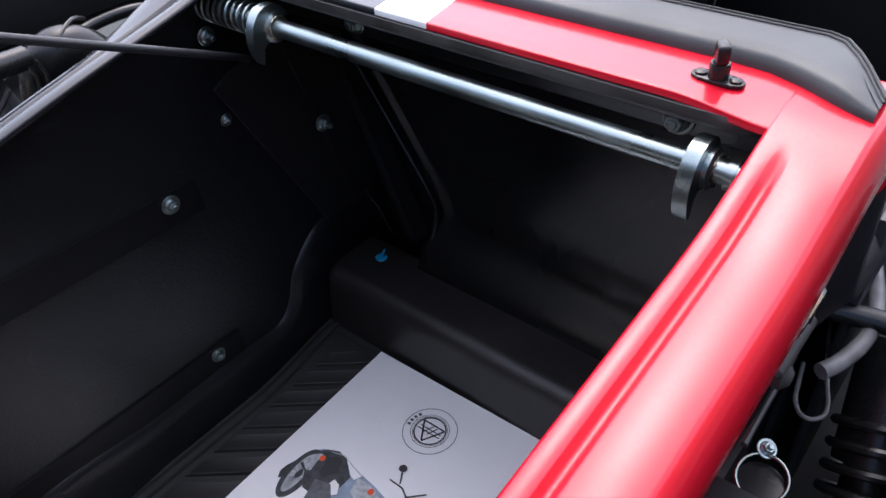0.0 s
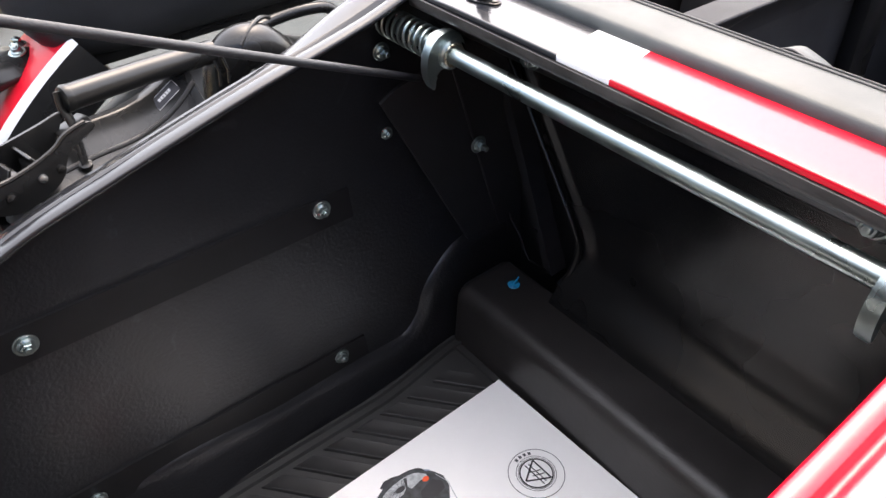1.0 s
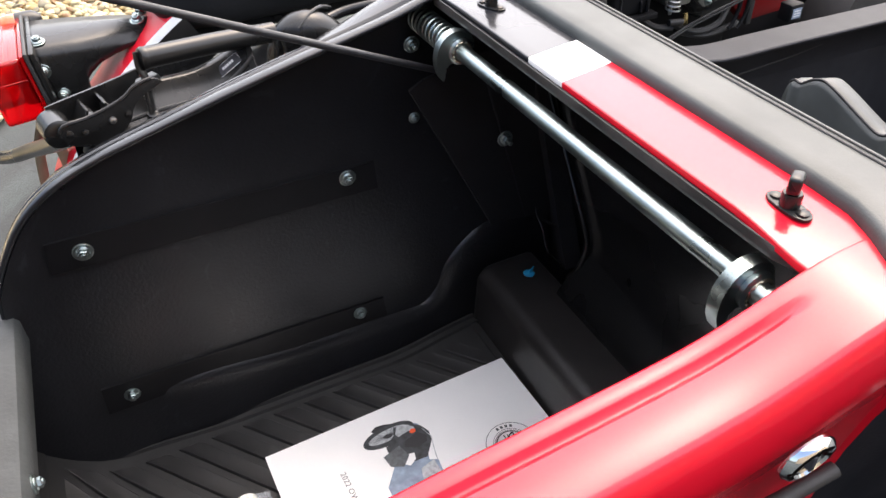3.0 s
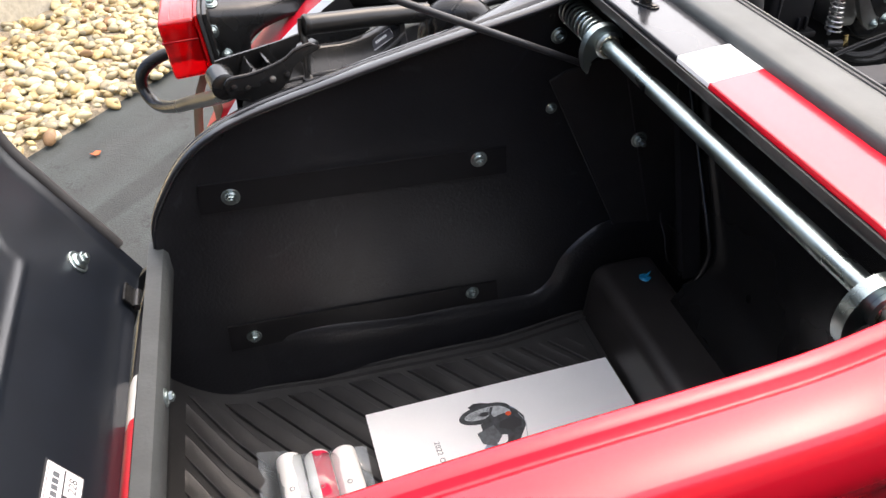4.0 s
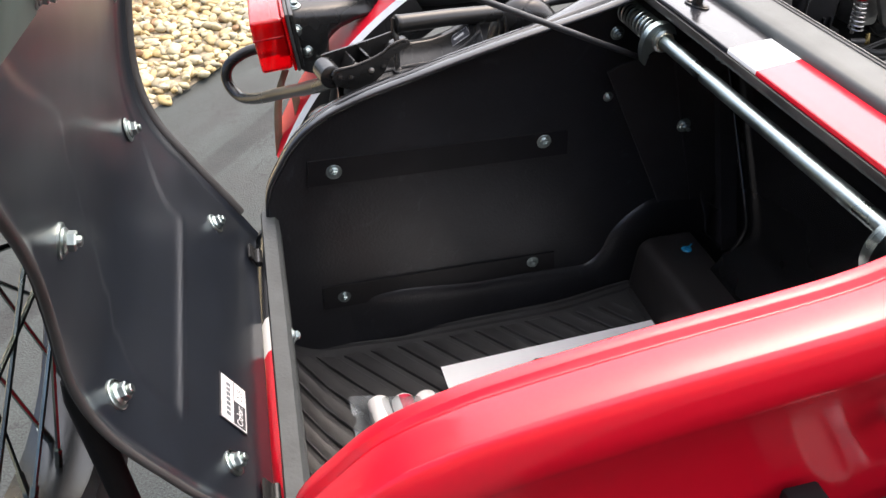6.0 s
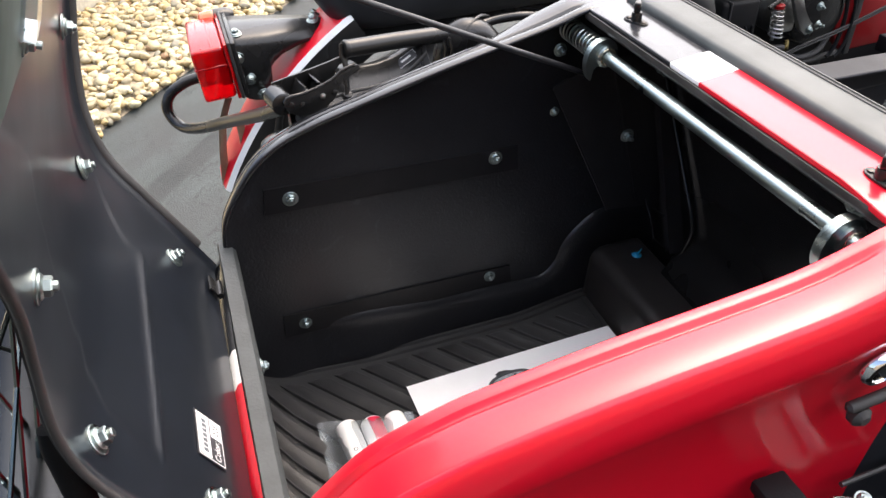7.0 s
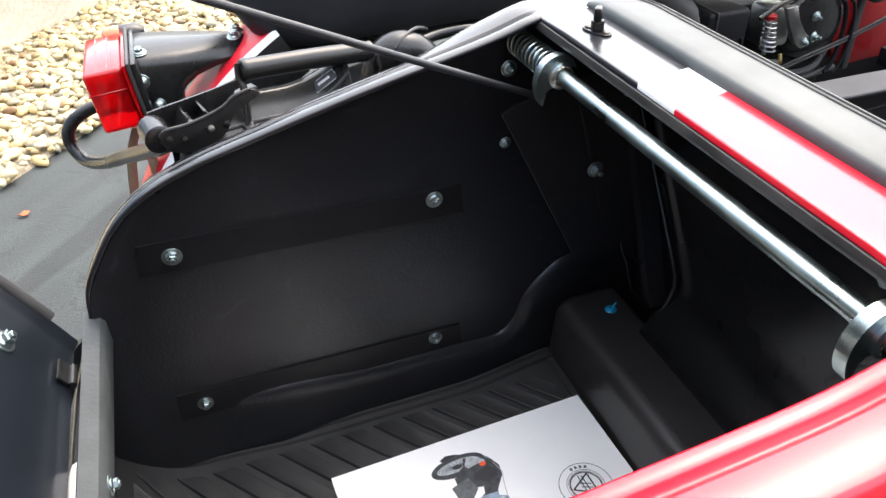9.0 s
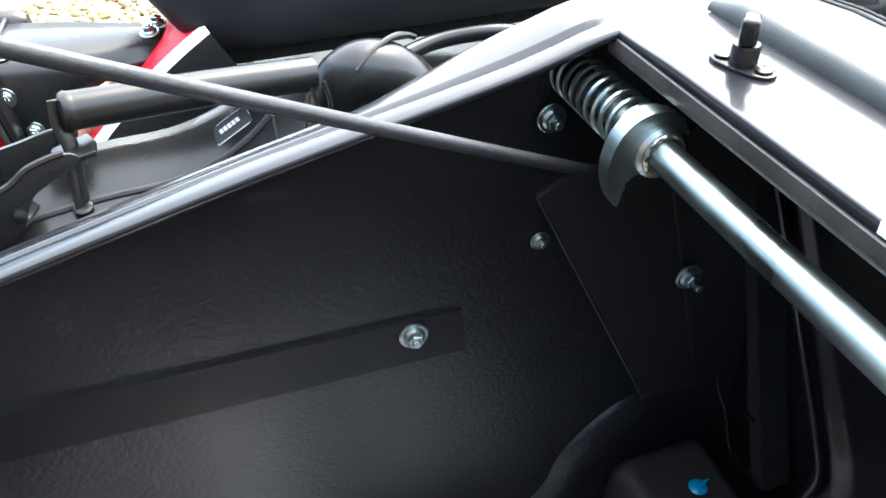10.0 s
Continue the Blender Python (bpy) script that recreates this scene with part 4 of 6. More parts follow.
# ---- things in the boot ----
def floor_mat():
    """Ribbed rubber mat with a raised border, curling up at the rear."""
    def height(x):
        return 0.443 + 0.060 * (max(0.0, 0.105 - x) / 0.085) ** 2
    mat = thing("floor_mat", "dark grey ribbed rubber mat lying in the boot", "mat", at=(0.3, -0.2, 0.443))
    xs = [0.020 + (0.508 - 0.020) * k / 48 for k in range(49)]

    def far_edge(x):
        return 0.003 + 0.008 * smooth(0.22, 0.09, x) + 0.016 * smooth(0.38, 0.52, x)
    rows_t, rows_b = [], []
    vs = [0, 0.003, 0.006, 0.0075, 0.013, 0.0145, 0.017, 0.0185]
    for x in xs:
        fe = far_edge(x)
        row, low = [], []
        for d in vs + [0.1, 0.2, 0.3, 0.366, 0.37, 0.396]:
            h = 0.0062 if d in (0.003, 0.006, 0.0145, 0.017) or d > 0.385 else 0.0026
            if d == 0:
                h = 0.001
            row.append(Vector((x, fe - d, height(x) + h)))
            low.append(Vector((x, fe - d, height(x))))
        rows_t.append(row + low[::-1])
    under(part("mat_sheet", skin(rows_t, loop=True, caps=True), M_MAT, angle=30), mat)
    for x0, x1 in ((0.0205, 0.029), (0.498, 0.5065)):
        bm = bmesh.new()
        skin([[Vector((x, y, height(x) + h)) for x, h in ((x0, 0.0025), (x0 + 0.001, 0.0048), (x1 - 0.001, 0.0048), (x1, 0.0025))] for y in (far_edge(0.4) - 0.004, -0.2, -0.385)], bm=bm)
        under(part("border", bm, M_MAT, angle=30), mat)
    # diagonal ribs, each a long low pad with sloped sides, clipped to the field inside the border
    d = Vector((0.63, -0.775))
    nrm = Vector((0.775, 0.63))
    x_lo, x_hi, y_hi, y_lo = 0.040, 0.488, -0.022, -0.372
    step, width = 0.0264, 0.0190
    for k in range(-12, 20):
        c0 = k * step

        def cut(c):
            ts = []
            p0 = Vector((0.040, -0.022)) + nrm * c
            for val, axis in ((x_lo, 0), (x_hi, 0), (y_hi, 1), (y_lo, 1)):
                t = (val - p0[axis]) / d[axis]
                q = p0 + d * t
                if x_lo - 1e-6 <= q.x <= x_hi + 1e-6 and y_lo - 1e-6 <= q.y <= y_hi + 1e-6:
                    ts.append(t)
            return (p0 + d * min(ts), p0 + d * max(ts)) if len(ts) > 1 and max(ts) - min(ts) > 0.012 else None
        a, b = cut(c0), cut(c0 + width)
        if not a or not b:
            continue
        rows = []
        for s in range(9):
            f = (0, 0.02, 0.15, 0.3, 0.5, 0.7, 0.85, 0.98, 1)[s]
            p, q = a[0].lerp(a[1], f), b[0].lerp(b[1], f)
            w = (q - p)
            tip = 0.0034 if 0 < s < 8 else 0.0008
            rows.append([Vector((u.x, u.y, height(u.x) + 0.0024 + h)) for u, h in ((p, 0), (p + w * 0.04, tip), (p + w * 0.08, tip + 0.0005), (p + w * 0.15, tip), (p + w * 0.85, tip), (p + w * 0.92, tip + 0.0005), (p + w * 0.96, tip), (q, 0))])
        under(part("rib", skin(rows), M_MAT, angle=30), mat)
    return mat


floor_mat()


def ink(name, bm, mat, parent, label=""):
    return part(name, bm, mat, parent, label, smooth=False)


def ring(r0, r1, z, n=48, bm=None):
    bm = bm or bmesh.new()
    a = [bm.verts.new((r0 * math.cos(t), r0 * math.sin(t), z)) for t in (2 * math.pi * k / n for k in range(n))]
    b = [bm.verts.new((r1 * math.cos(t), r1 * math.sin(t), z)) for t in (2 * math.pi * k / n for k in range(n))]
    for i in range(n):
        bm.faces.new((a[i], a[(i + 1) % n], b[(i + 1) % n], b[i]))
    return bm


def strokes(lines, width, z, bm=None):
    bm = bm or bmesh.new()
    for a, b in lines:
        a, b = Vector(a), Vector(b)
        d = (b - a).normalized()
        s = Vector((-d.y, d.x)) * width / 2
        bm.faces.new([bm.verts.new((p.x, p.y, z)) for p in (a + s, b + s, b - s, a - s)])
    return bm


def ellipse(cx, cy, rx, ry, z, turn=0, n=28, bm=None):
    bm = bm or bmesh.new()
    c, s = math.cos(radians(turn)), math.sin(radians(turn))
    bm.faces.new([bm.verts.new((cx + rx * math.cos(a) * c - ry * math.sin(a) * s, cy + rx * math.cos(a) * s + ry * math.sin(a) * c, z)) for a in (2 * math.pi * k / n for k in range(n))])
    return bm


def shape(pts, z, bm=None):
    bm = bm or bmesh.new()
    bm.faces.new([bm.verts.new((x, y, z)) for x, y in pts])
    return bm


def manual():
    """A thin stapled booklet; its own x runs across the page and y up the page."""
    w, h, t = 0.207, 0.281, 0.0045
    book = thing("owners_manual", "white glossy booklet with motorcycle photo lying on the mat", "booklet")
    rows = [[(-w / 2, -h / 2), (w / 2, -h / 2), (w / 2, h / 2), (-w / 2, h / 2)]]
    part("cover", box(-w / 2, w / 2, -h / 2, h / 2, t - 0.0004, t, 0.0), M_PAPER, book, "white glossy printed cover", smooth=False)
    part("pages", box(-w / 2 + 0.0005, w / 2 - 0.001, -h / 2 + 0.0008, h / 2 - 0.0008, 0.0, t - 0.0004, 0.0), M_WHITE, book, smooth=False)
    z = t + 0.00012
    ey = h / 2 - 0.052
    emb = part("round_emblem", ring(0.0222, 0.0228, z), M_INKGREY, book, "printed round emblem", smooth=False)
    bm = ring(0.0158, 0.0162, z)
    ring(0.0142, 0.0146, z, bm=bm)
    ring(0.0126, 0.0137, z, bm=bm)
    tri = [Vector((0, -0.0115)), Vector((-0.0105, 0.0062)), Vector((0.0105, 0.0062))]
    strokes([(tri[i], tri[(i + 1) % 3]) for i in range(3)], 0.0014, z, bm)
    strokes([((-0.011, -0.002), (0.011, -0.002)), ((-0.010, 0.001), (0.010, 0.001)), ((-0.004, -0.004), (0, 0.005)), ((0, -0.004), (0.004, 0.005))], 0.0009, z, bm)
    place = pose(0.004, ey, 0) @ Matrix.Scale(1.18, 4)
    bm.transform(place)
    emb.data.transform(place)
    ink("emblem_figure", bm, M_INK, emb)
    for k, ch in enumerate("MOTORCYCLES"):
        a = radians(127 - 12.5 * k)
        lettering(ch, 0.0044, place @ pose(0.0180 * math.cos(a), 0.0180 * math.sin(a), z * (1 - 1 / 1.18), 0, 0, math.degrees(a) - 90), M_INKGREY, emb, "letter")
    for k in range(4):
        a = radians(190 - 12.5 * k)
        ink("emblem_bar", shape([(place @ pose(0.0195 * math.cos(a), 0.0195 * math.sin(a), 0, 0, 0, math.degrees(a) - 90) @ Vector((u, v, 0))).xy for u, v in ((-0.0012, -0.0014), (0.0012, -0.0014), (0.0012, 0.0014), (-0.0012, 0.0014))], z), M_INKGREY, emb)
    # printed photo: sidecar machine seen from its front wheel
    zz = z
    photo = part("photo", shape([(-0.074, 0.006), (-0.066, 0.015), (-0.050, 0.016), (-0.034, 0.010), (-0.020, 0.006), (-0.016, 0.014), (0.000, 0.012), (0.018, 0.008), (0.030, -0.004), (0.036, -0.030),
                                 (0.020, -0.046), (-0.010, -0.044), (-0.030, -0.028), (-0.034, -0.012), (-0.052, -0.012)], zz), M_INKBLUE, book, "printed photo of a motorcycle with sidecar", smooth=False)
    level = [zz]

    def lay(name, bm2, mat):
        level[0] += 0.00006
        for v in bm2.verts:
            v.co.z = level[0]
        ink(name, bm2, mat, photo)
    wx, wy = -0.0672, -0.0180
    lay("photo_mudguard", shape([(-0.0800, -0.033), (-0.0835, -0.026), (-0.0825, -0.018), (-0.0785, -0.008), (-0.074, -0.010), (-0.075, -0.030)], 0), M_INK)
    lay("photo_tyre", ellipse(wx, wy, 0.0122, 0.0290, 0, 4, 44), M_INKDARK)
    lay("photo_wheel_gap", ellipse(wx - 0.0004, wy - 0.0005, 0.0070, 0.0225, 0, 4, 40), M_INKLIGHT)
    lay("photo_spokes", strokes([((wx, wy), (wx + 0.0068 * math.cos(a), wy + 0.0218 * math.sin(a))) for a in (2 * math.pi * k / 22 for k in range(22))], 0.0005, 0), M_INKGREY)
    lay("photo_fork", shape([(-0.0740, -0.010), (-0.0640, -0.014), (-0.0560, -0.026), (-0.0530, -0.020), (-0.0580, -0.004), (-0.0680, 0.004)], 0), M_INKDARK)
    lay("photo_hub", ellipse(wx + 0.001, wy - 0.001, 0.0028, 0.0052, 0, 0), M_INK)
    lay("photo_body", shape([(-0.0690, 0.008), (-0.0630, 0.0160), (-0.0520, 0.0210), (-0.0400, 0.0185), (-0.0330, 0.0130), (-0.0240, 0.006), (-0.0250, -0.010), (-0.0290, -0.0266), (-0.0400, -0.0275), (-0.0544, -0.0270), (-0.0560, -0.012), (-0.0600, -0.004)], 0), M_INKDARK)
    lay("photo_shield", shape([(-0.0745, -0.006), (-0.0700, 0.0045), (-0.0640, 0.0095), (-0.0600, 0.0090), (-0.0620, 0.002), (-0.0600, -0.010), (-0.0640, -0.012)], 0), M_INKLIGHT)
    lay("photo_glow", shape([(-0.0345, -0.004), (-0.0270, -0.006), (-0.0220, -0.014), (-0.0280, -0.020), (-0.0370, -0.016)], 0), M_PAPER)
    lay("photo_panel", shape([(-0.0560, 0.010), (-0.0480, 0.0165), (-0.0410, 0.0140), (-0.0390, 0.002), (-0.0450, -0.010), (-0.0520, -0.006)], 0), M_INK)
    lay("photo_engine", shape([(-0.050, -0.014), (-0.034, -0.010), (-0.024, -0.020), (-0.030, -0.032), (-0.044, -0.034)], 0), M_INKGREY)
    lay("photo_nose", shape([(-0.018, 0.010), (-0.004, 0.010), (0.014, 0.005), (0.022, -0.008), (0.006, -0.012), (-0.014, -0.006)], 0), M_INKLIGHT)
    lay("photo_lamp", ellipse(-0.0598, 0.0060, 0.0028, 0.0034, 0), M_INKORANGE)
    lay("photo_lamp", ellipse(0.0015, 0.0055, 0.0030, 0.0034, 0), M_INKORANGE)
    lay("photo_windscreen", strokes([((-0.058, 0.016), (-0.044, 0.020)), ((-0.044, 0.020), (-0.030, 0.016)), ((-0.030, 0.016), (-0.016, 0.013))], 0.0008, 0), M_INKLIGHT)
    bm2 = strokes([((0.0073, 0.0253), (0.0223, 0.0248)), ((0.0223, 0.0248), (0.0311, 0.0195)), ((0.0311, 0.0195), (0.0445, 0.0321)), ((0.018, 0.027), (0.0105, 0.040)), ((0.0311, 0.0195), (0.030, 0.004))], 0.0016, 0)
    ellipse(0.0098, 0.0412, 0.0040, 0.0040, 0, bm=bm2)
    lay("photo_handlebar", bm2, M_INK)
    lettering("2022 OWNER'S MANUAL", 0.0082, pose(-0.0475, -0.0800, z), M_INKGREY, book, "title", align="LEFT", spacing=1.08)
    return book


book = manual()
book.matrix_world = Matrix.Translation((0.3645, -0.1775, 0.4482)) @ pose(0, 0, 0, 0, 0.2, -88.2)


def paint_bag():
    """Clear zip bag with three touch-up tubes lying side by side."""
    bag = thing("paint_tube_bag", "clear crumpled plastic bag lying on the ribbed mat", "bag", at=(0.16, -0.16, 0.4485))
    for k, (x, y1, red) in enumerate(((0.136, -0.122, False), (0.164, -0.126, True), (0.190, -0.128, False))):
        r = 0.0128
        c = Vector((x, y1, 0.4515 + r))
        d = (0.08, -1, 0)
        tb = lathe([(r * 0.86, 0), (r * 0.97, 0.0015), (r, 0.004), (r, 0.088), (r * 0.9, 0.0895)], c, d, 22)
        t = tagged(part("paint_tube", tb, M_WHITE), "white touch-up paint tube with red band lying in the bag" if red else "plain white touch-up paint tube lying in the bag", "paint tube", "paint tubes")
        if red:
            arc = []
            for s in range(12):
                arc.append([c + Vector(d).normalized() * s2 + (r + 0.0002) * Vector((math.cos(a), 0, math.sin(a))) for s2 in (0.003, 0.02, 0.085) for a in (radians(20 + 8 * s),)])
            o = part("red_band", skin(arc), M_REDBAND, t)
        bmr = ring(0.0018, 0.0026, 0, 20)
        bmr.transform(Matrix.Translation(c + Vector((0.002, -0.045, r + 0.0006))))
        o = part("printed_ring", bmr, M_INKGREY, t, smooth=False)
    rows = []
    rng = random.Random(8)
    for i in range(15):
        f = i / 14
        row = []
        for j in range(21):
            g = j / 20
            x = 0.104 + 0.112 * g + 0.006 * (f - 0.5) * (g - 0.5)
            y = -0.102 - 0.125 * f - 0.022 * g
            over = max(0.0, 1 - ((g - 0.5) / 0.40) ** 4) * smooth(0.03, 0.16, f) * smooth(1.0, 0.9, f)
            z = 0.4505 + 0.0275 * over + 0.003 * noise.noise((x * 60, y * 60, 3)) * (0.3 + over) + 0.010 * smooth(0.12, 0.0, f) * smooth(0.1, 0.5, abs(g - 0.5) * 2)
            row.append(Vector((x, y, max(0.4495, z))))
        rows.append(row)
    under(part("film", skin(rows), M_FILM, None, "crumpled clear plastic film", angle=80), bag)
    low = [[Vector((v.x, v.y, 0.4488)) for v in row] for row in rows[::14]]
    under(part("film_back", skin(low), M_FILM, None), bag)


paint_bag()

# ---- sidecar wheel, suspension, cockpit ----
def wire_wheel(name, centre, axis, rim_r, tyre_r, tyre_w, parent, spokes=36):
    """Hub, crossed spokes with nipples, rim and tyre round an axis."""
    m = Matrix.Translation(centre) @ axes(axis)
    tyre = []
    for k in range(49):
        a = 2 * math.pi * k / 48
        tyre.append([m @ Vector(((tyre_r + tyre_w * 0.8 * math.cos(b)) * math.cos(a), (tyre_r + tyre_w * 0.8 * math.cos(b)) * math.sin(a), tyre_w * math.sin(b)))
                     for b in (2 * math.pi * j / 14 for j in range(14))])
    under(part("tyre", skin(tyre, loop=True), M_RUBBER, None, angle=60), parent)
    rim = []
    for k in range(49):
        a = 2 * math.pi * k / 48
        rim.append([m @ Vector((r * math.cos(a), r * math.sin(a), h)) for r, h in ((rim_r, -0.03), (rim_r + 0.012, -0.034), (rim_r + 0.012, 0.034), (rim_r, 0.03), (rim_r - 0.008, 0.012), (rim_r - 0.008, -0.012))])
    under(part("rim", skin(rim, loop=True), M_FRAME, None), parent)
    hub = under(part("hub", lathe([(0.028, -0.055), (0.05, -0.05), (0.05, -0.042), (0.03, -0.035), (0.03, 0.035), (0.05, 0.042), (0.05, 0.05), (0.028, 0.055)], centre, axis, 24), M_ENGINE, None), parent)
    for k in range(spokes):
        a = 2 * math.pi * k / spokes
        s = 1 if k % 2 else -1
        b = a + s * radians(38 if k % 4 < 2 else -38)
        p, q = Vector((0.047 * math.cos(b), 0.047 * math.sin(b), 0.044 * s)), Vector(((rim_r - 0.004) * math.cos(a), (rim_r - 0.004) * math.sin(a), 0.006 * s))
        bm = tube([m @ p, m @ p.lerp(q, 0.9)], 0.0019, 6)
        tube([m @ p.lerp(q, 0.89), m @ p.lerp(q, 0.995)], 0.0032, 6, bm)
        under(part("spoke", bm, M_SPOKE, None), parent)


wheel_sidecar = thing("outrigger_wheel", "black spoked sidecar wheel standing on the asphalt", "wheel", at=(0.64, -0.68, 0))
wire_wheel("sidecar_wheel", (0.64, -0.68, 0.335), (0, 1, 0), 0.235, 0.285, 0.05, wheel_sidecar)
wheel_spare = thing("spare_wheel", "spare wire wheel carried on the outside of the boot lid", "wheel", at=(-0.122, -0.204, 0.862))
part("carrier_post", tube([(-0.062, -0.350, 0.60), (-0.060, -0.345, 0.785), (-0.060, -0.345, 0.800)], [0.009, 0.009, 0.006], 14), M_SHADE, sidecar, "black post behind the lid")
wire_wheel("spare_wheel", (-0.122, -0.204, 0.862), (1, 0, -0.06), 0.238, 0.275, 0.042, wheel_spare, 40)


def sidecar_frame():
    """Chassis tubes under the body, the shock absorber, hoses and clips on the outer side."""
    f = part("chassis_tube", tube([(0.05, -0.10, 0.31), (1.3, -0.10, 0.31)], 0.02, 12), M_FRAME, sidecar)
    part("chassis_tube", tube([(0.05, -0.33, 0.31), (1.3, -0.33, 0.31)], 0.02, 12), M_FRAME, sidecar)
    part("axle_arm", tube([(0.64, -0.30, 0.33), (0.64, -0.66, 0.335)], 0.018, 12), M_FRAME, sidecar)
    part("strut", tube([(0.60, 0.02, 0.33), (0.60, 0.36, 0.36)], 0.018, 12), M_FRAME, sidecar)
    # shock absorber
    a, b = Vector((0.585, -0.536, 0.365)), Vector((0.735, -0.500, 0.535))
    d = (b - a).normalized()
    shock = part("shock_absorber", tube([a, a.lerp(b, 0.55)], 0.022, 16), M_FRAME, sidecar, "black coil-over shock absorber")
    part("shock_body", tube([a.lerp(b, 0.5), b], 0.033, 20), M_FRAME, shock)
    m = axes(d)
    coil = [a + d * (0.02 + 0.145 * k / 154) + m @ Vector((0.036 * math.cos(2 * math.pi * k / 22), 0.036 * math.sin(2 * math.pi * k / 22), 0)) for k in range(155)]
    part("coil_spring", tube(coil, 0.0048, 8), M_FRAME, shock)
    part("grease_nipple", lathe([(0.003, 0), (0.003, 0.006), (0.0015, 0.008)], a.lerp(b, 0.5) + Vector((-0.012, -0.01, 0.03)), (-0.3, -0.3, 1), 8), M_ALLOY, shock)
    part("hose", tube(spline([(0.90, -0.452, 0.62), (0.806, -0.444, 0.605), (0.752, -0.453, 0.60), (0.711, -0.466, 0.60), (0.678, -0.475, 0.60), (0.655, -0.4765, 0.60), (0.632, -0.474, 0.60), (0.607, -0.467, 0.60), (0.593, -0.460, 0.60)], 5), 0.0068, 10), M_STRAP, sidecar, "grey rubber hose")
    part("fitting", lathe([(0.009, 0), (0.009, 0.006), (0.012, 0.007), (0.012, 0.020), (0.008, 0.022)], (0.803, -0.430, 0.585), (0, 0, 1), 14), M_ZINC, sidecar)
    part("pipe", tube([(0.803, -0.431, 0.59), (0.760, -0.436, 0.588), (0.712, -0.441, 0.585)], 0.0075, 10), M_STRAP, sidecar)
    part("cross_pipe", tube([(0.655, -0.440, 0.608), (0.662, -0.475, 0.608), (0.675, -0.54, 0.606)], 0.0095, 12), M_FRAME, sidecar)
    part("mount_plate", box(0.72, 0.86, -0.55, -0.44, 0.50, 0.515, 0.004), M_ENGINE, sidecar)
    loop = spline([(0.725, -0.438, 0.556), (0.690, -0.447, 0.552), (0.655, -0.457, 0.55), (0.631, -0.465, 0.55), (0.611, -0.472, 0.55), (0.598, -0.472, 0.55), (0.590, -0.465, 0.55), (0.592, -0.456, 0.55), (0.604, -0.449, 0.55), (0.622, -0.445, 0.55), (0.645, -0.441, 0.55)], 4)
    part("strap_loop", tube(loop, 0.0019, 8), M_STRAP, sidecar, "thin grey plastic strap hanging in a loop")
    part("chrome_cap", lathe([(0.009, 0), (0.0115, 0.003), (0.0115, 0.013), (0.009, 0.018), (0.004, 0.0205), (0.0005, 0.021)], (0.636, -0.429, 0.611), (-0.1, -0.62, 0.78), 20), M_CHROME, sidecar, "small domed chrome cap")
    fastener(sidecar, (0.664, -0.434, 0.613), (-0.1, -0.6, 0.8), 0.0052, "flange_nut", stud=0.004)
    part("flange_edge", tube([(0.600, -0.4385, 0.598), (0.560, -0.4390, 0.598), (0.498, -0.4405, 0.598)], 0.0026, 8), M_RUBBER, sidecar)
    ring_pts = [(0.492 + 0.018 * math.cos(a), -0.459 + 0.017 * math.sin(a), 0.582 + 0.004 * math.cos(a)) for a in (2 * math.pi * k / 24 for k in range(25))]
    part("hose_clamp", tube(ring_pts, 0.0014, 8), M_SPOKE, sidecar, "bright steel clamp band")
    part("clamped_pipe", tube([(0.492, -0.459, 0.579), (0.492, -0.459, 0.40)], 0.0155, 16), M_FRAME, sidecar)
    fastener(sidecar, (0.513, -0.453, 0.587), (-0.3, -0.4, 1), 0.0042, "clamp_bolt", stud=0.003)
    grip = part("latch_handle", tube(spline([(0.446, -0.4525, 0.727), (0.458, -0.4535, 0.729), (0.492, -0.4545, 0.734)], 4), [0.002] + [0.0046] * 8, 12), M_RUBBER, sidecar, "black lever handle under the lock")
    part("handle_knob", lathe([(0.004, 0), (0.0085, 0.004), (0.0085, 0.010), (0.004, 0.014)], (0.460, -0.4465, 0.716), (0, -1, 0), 14), M_RUBBER, grip)
    foot = bmesh.new()
    for k in range(3):
        box(0.400 + 0.008 * k, 0.430 + 0.006 * k, -0.472, -0.436, 0.634 - 0.016 * k, 0.647 - 0.016 * k, 0.003, 2, foot)
    part("mount_block", foot, M_ENGINE, sidecar, "stepped black rubber mount block")


sidecar_frame()


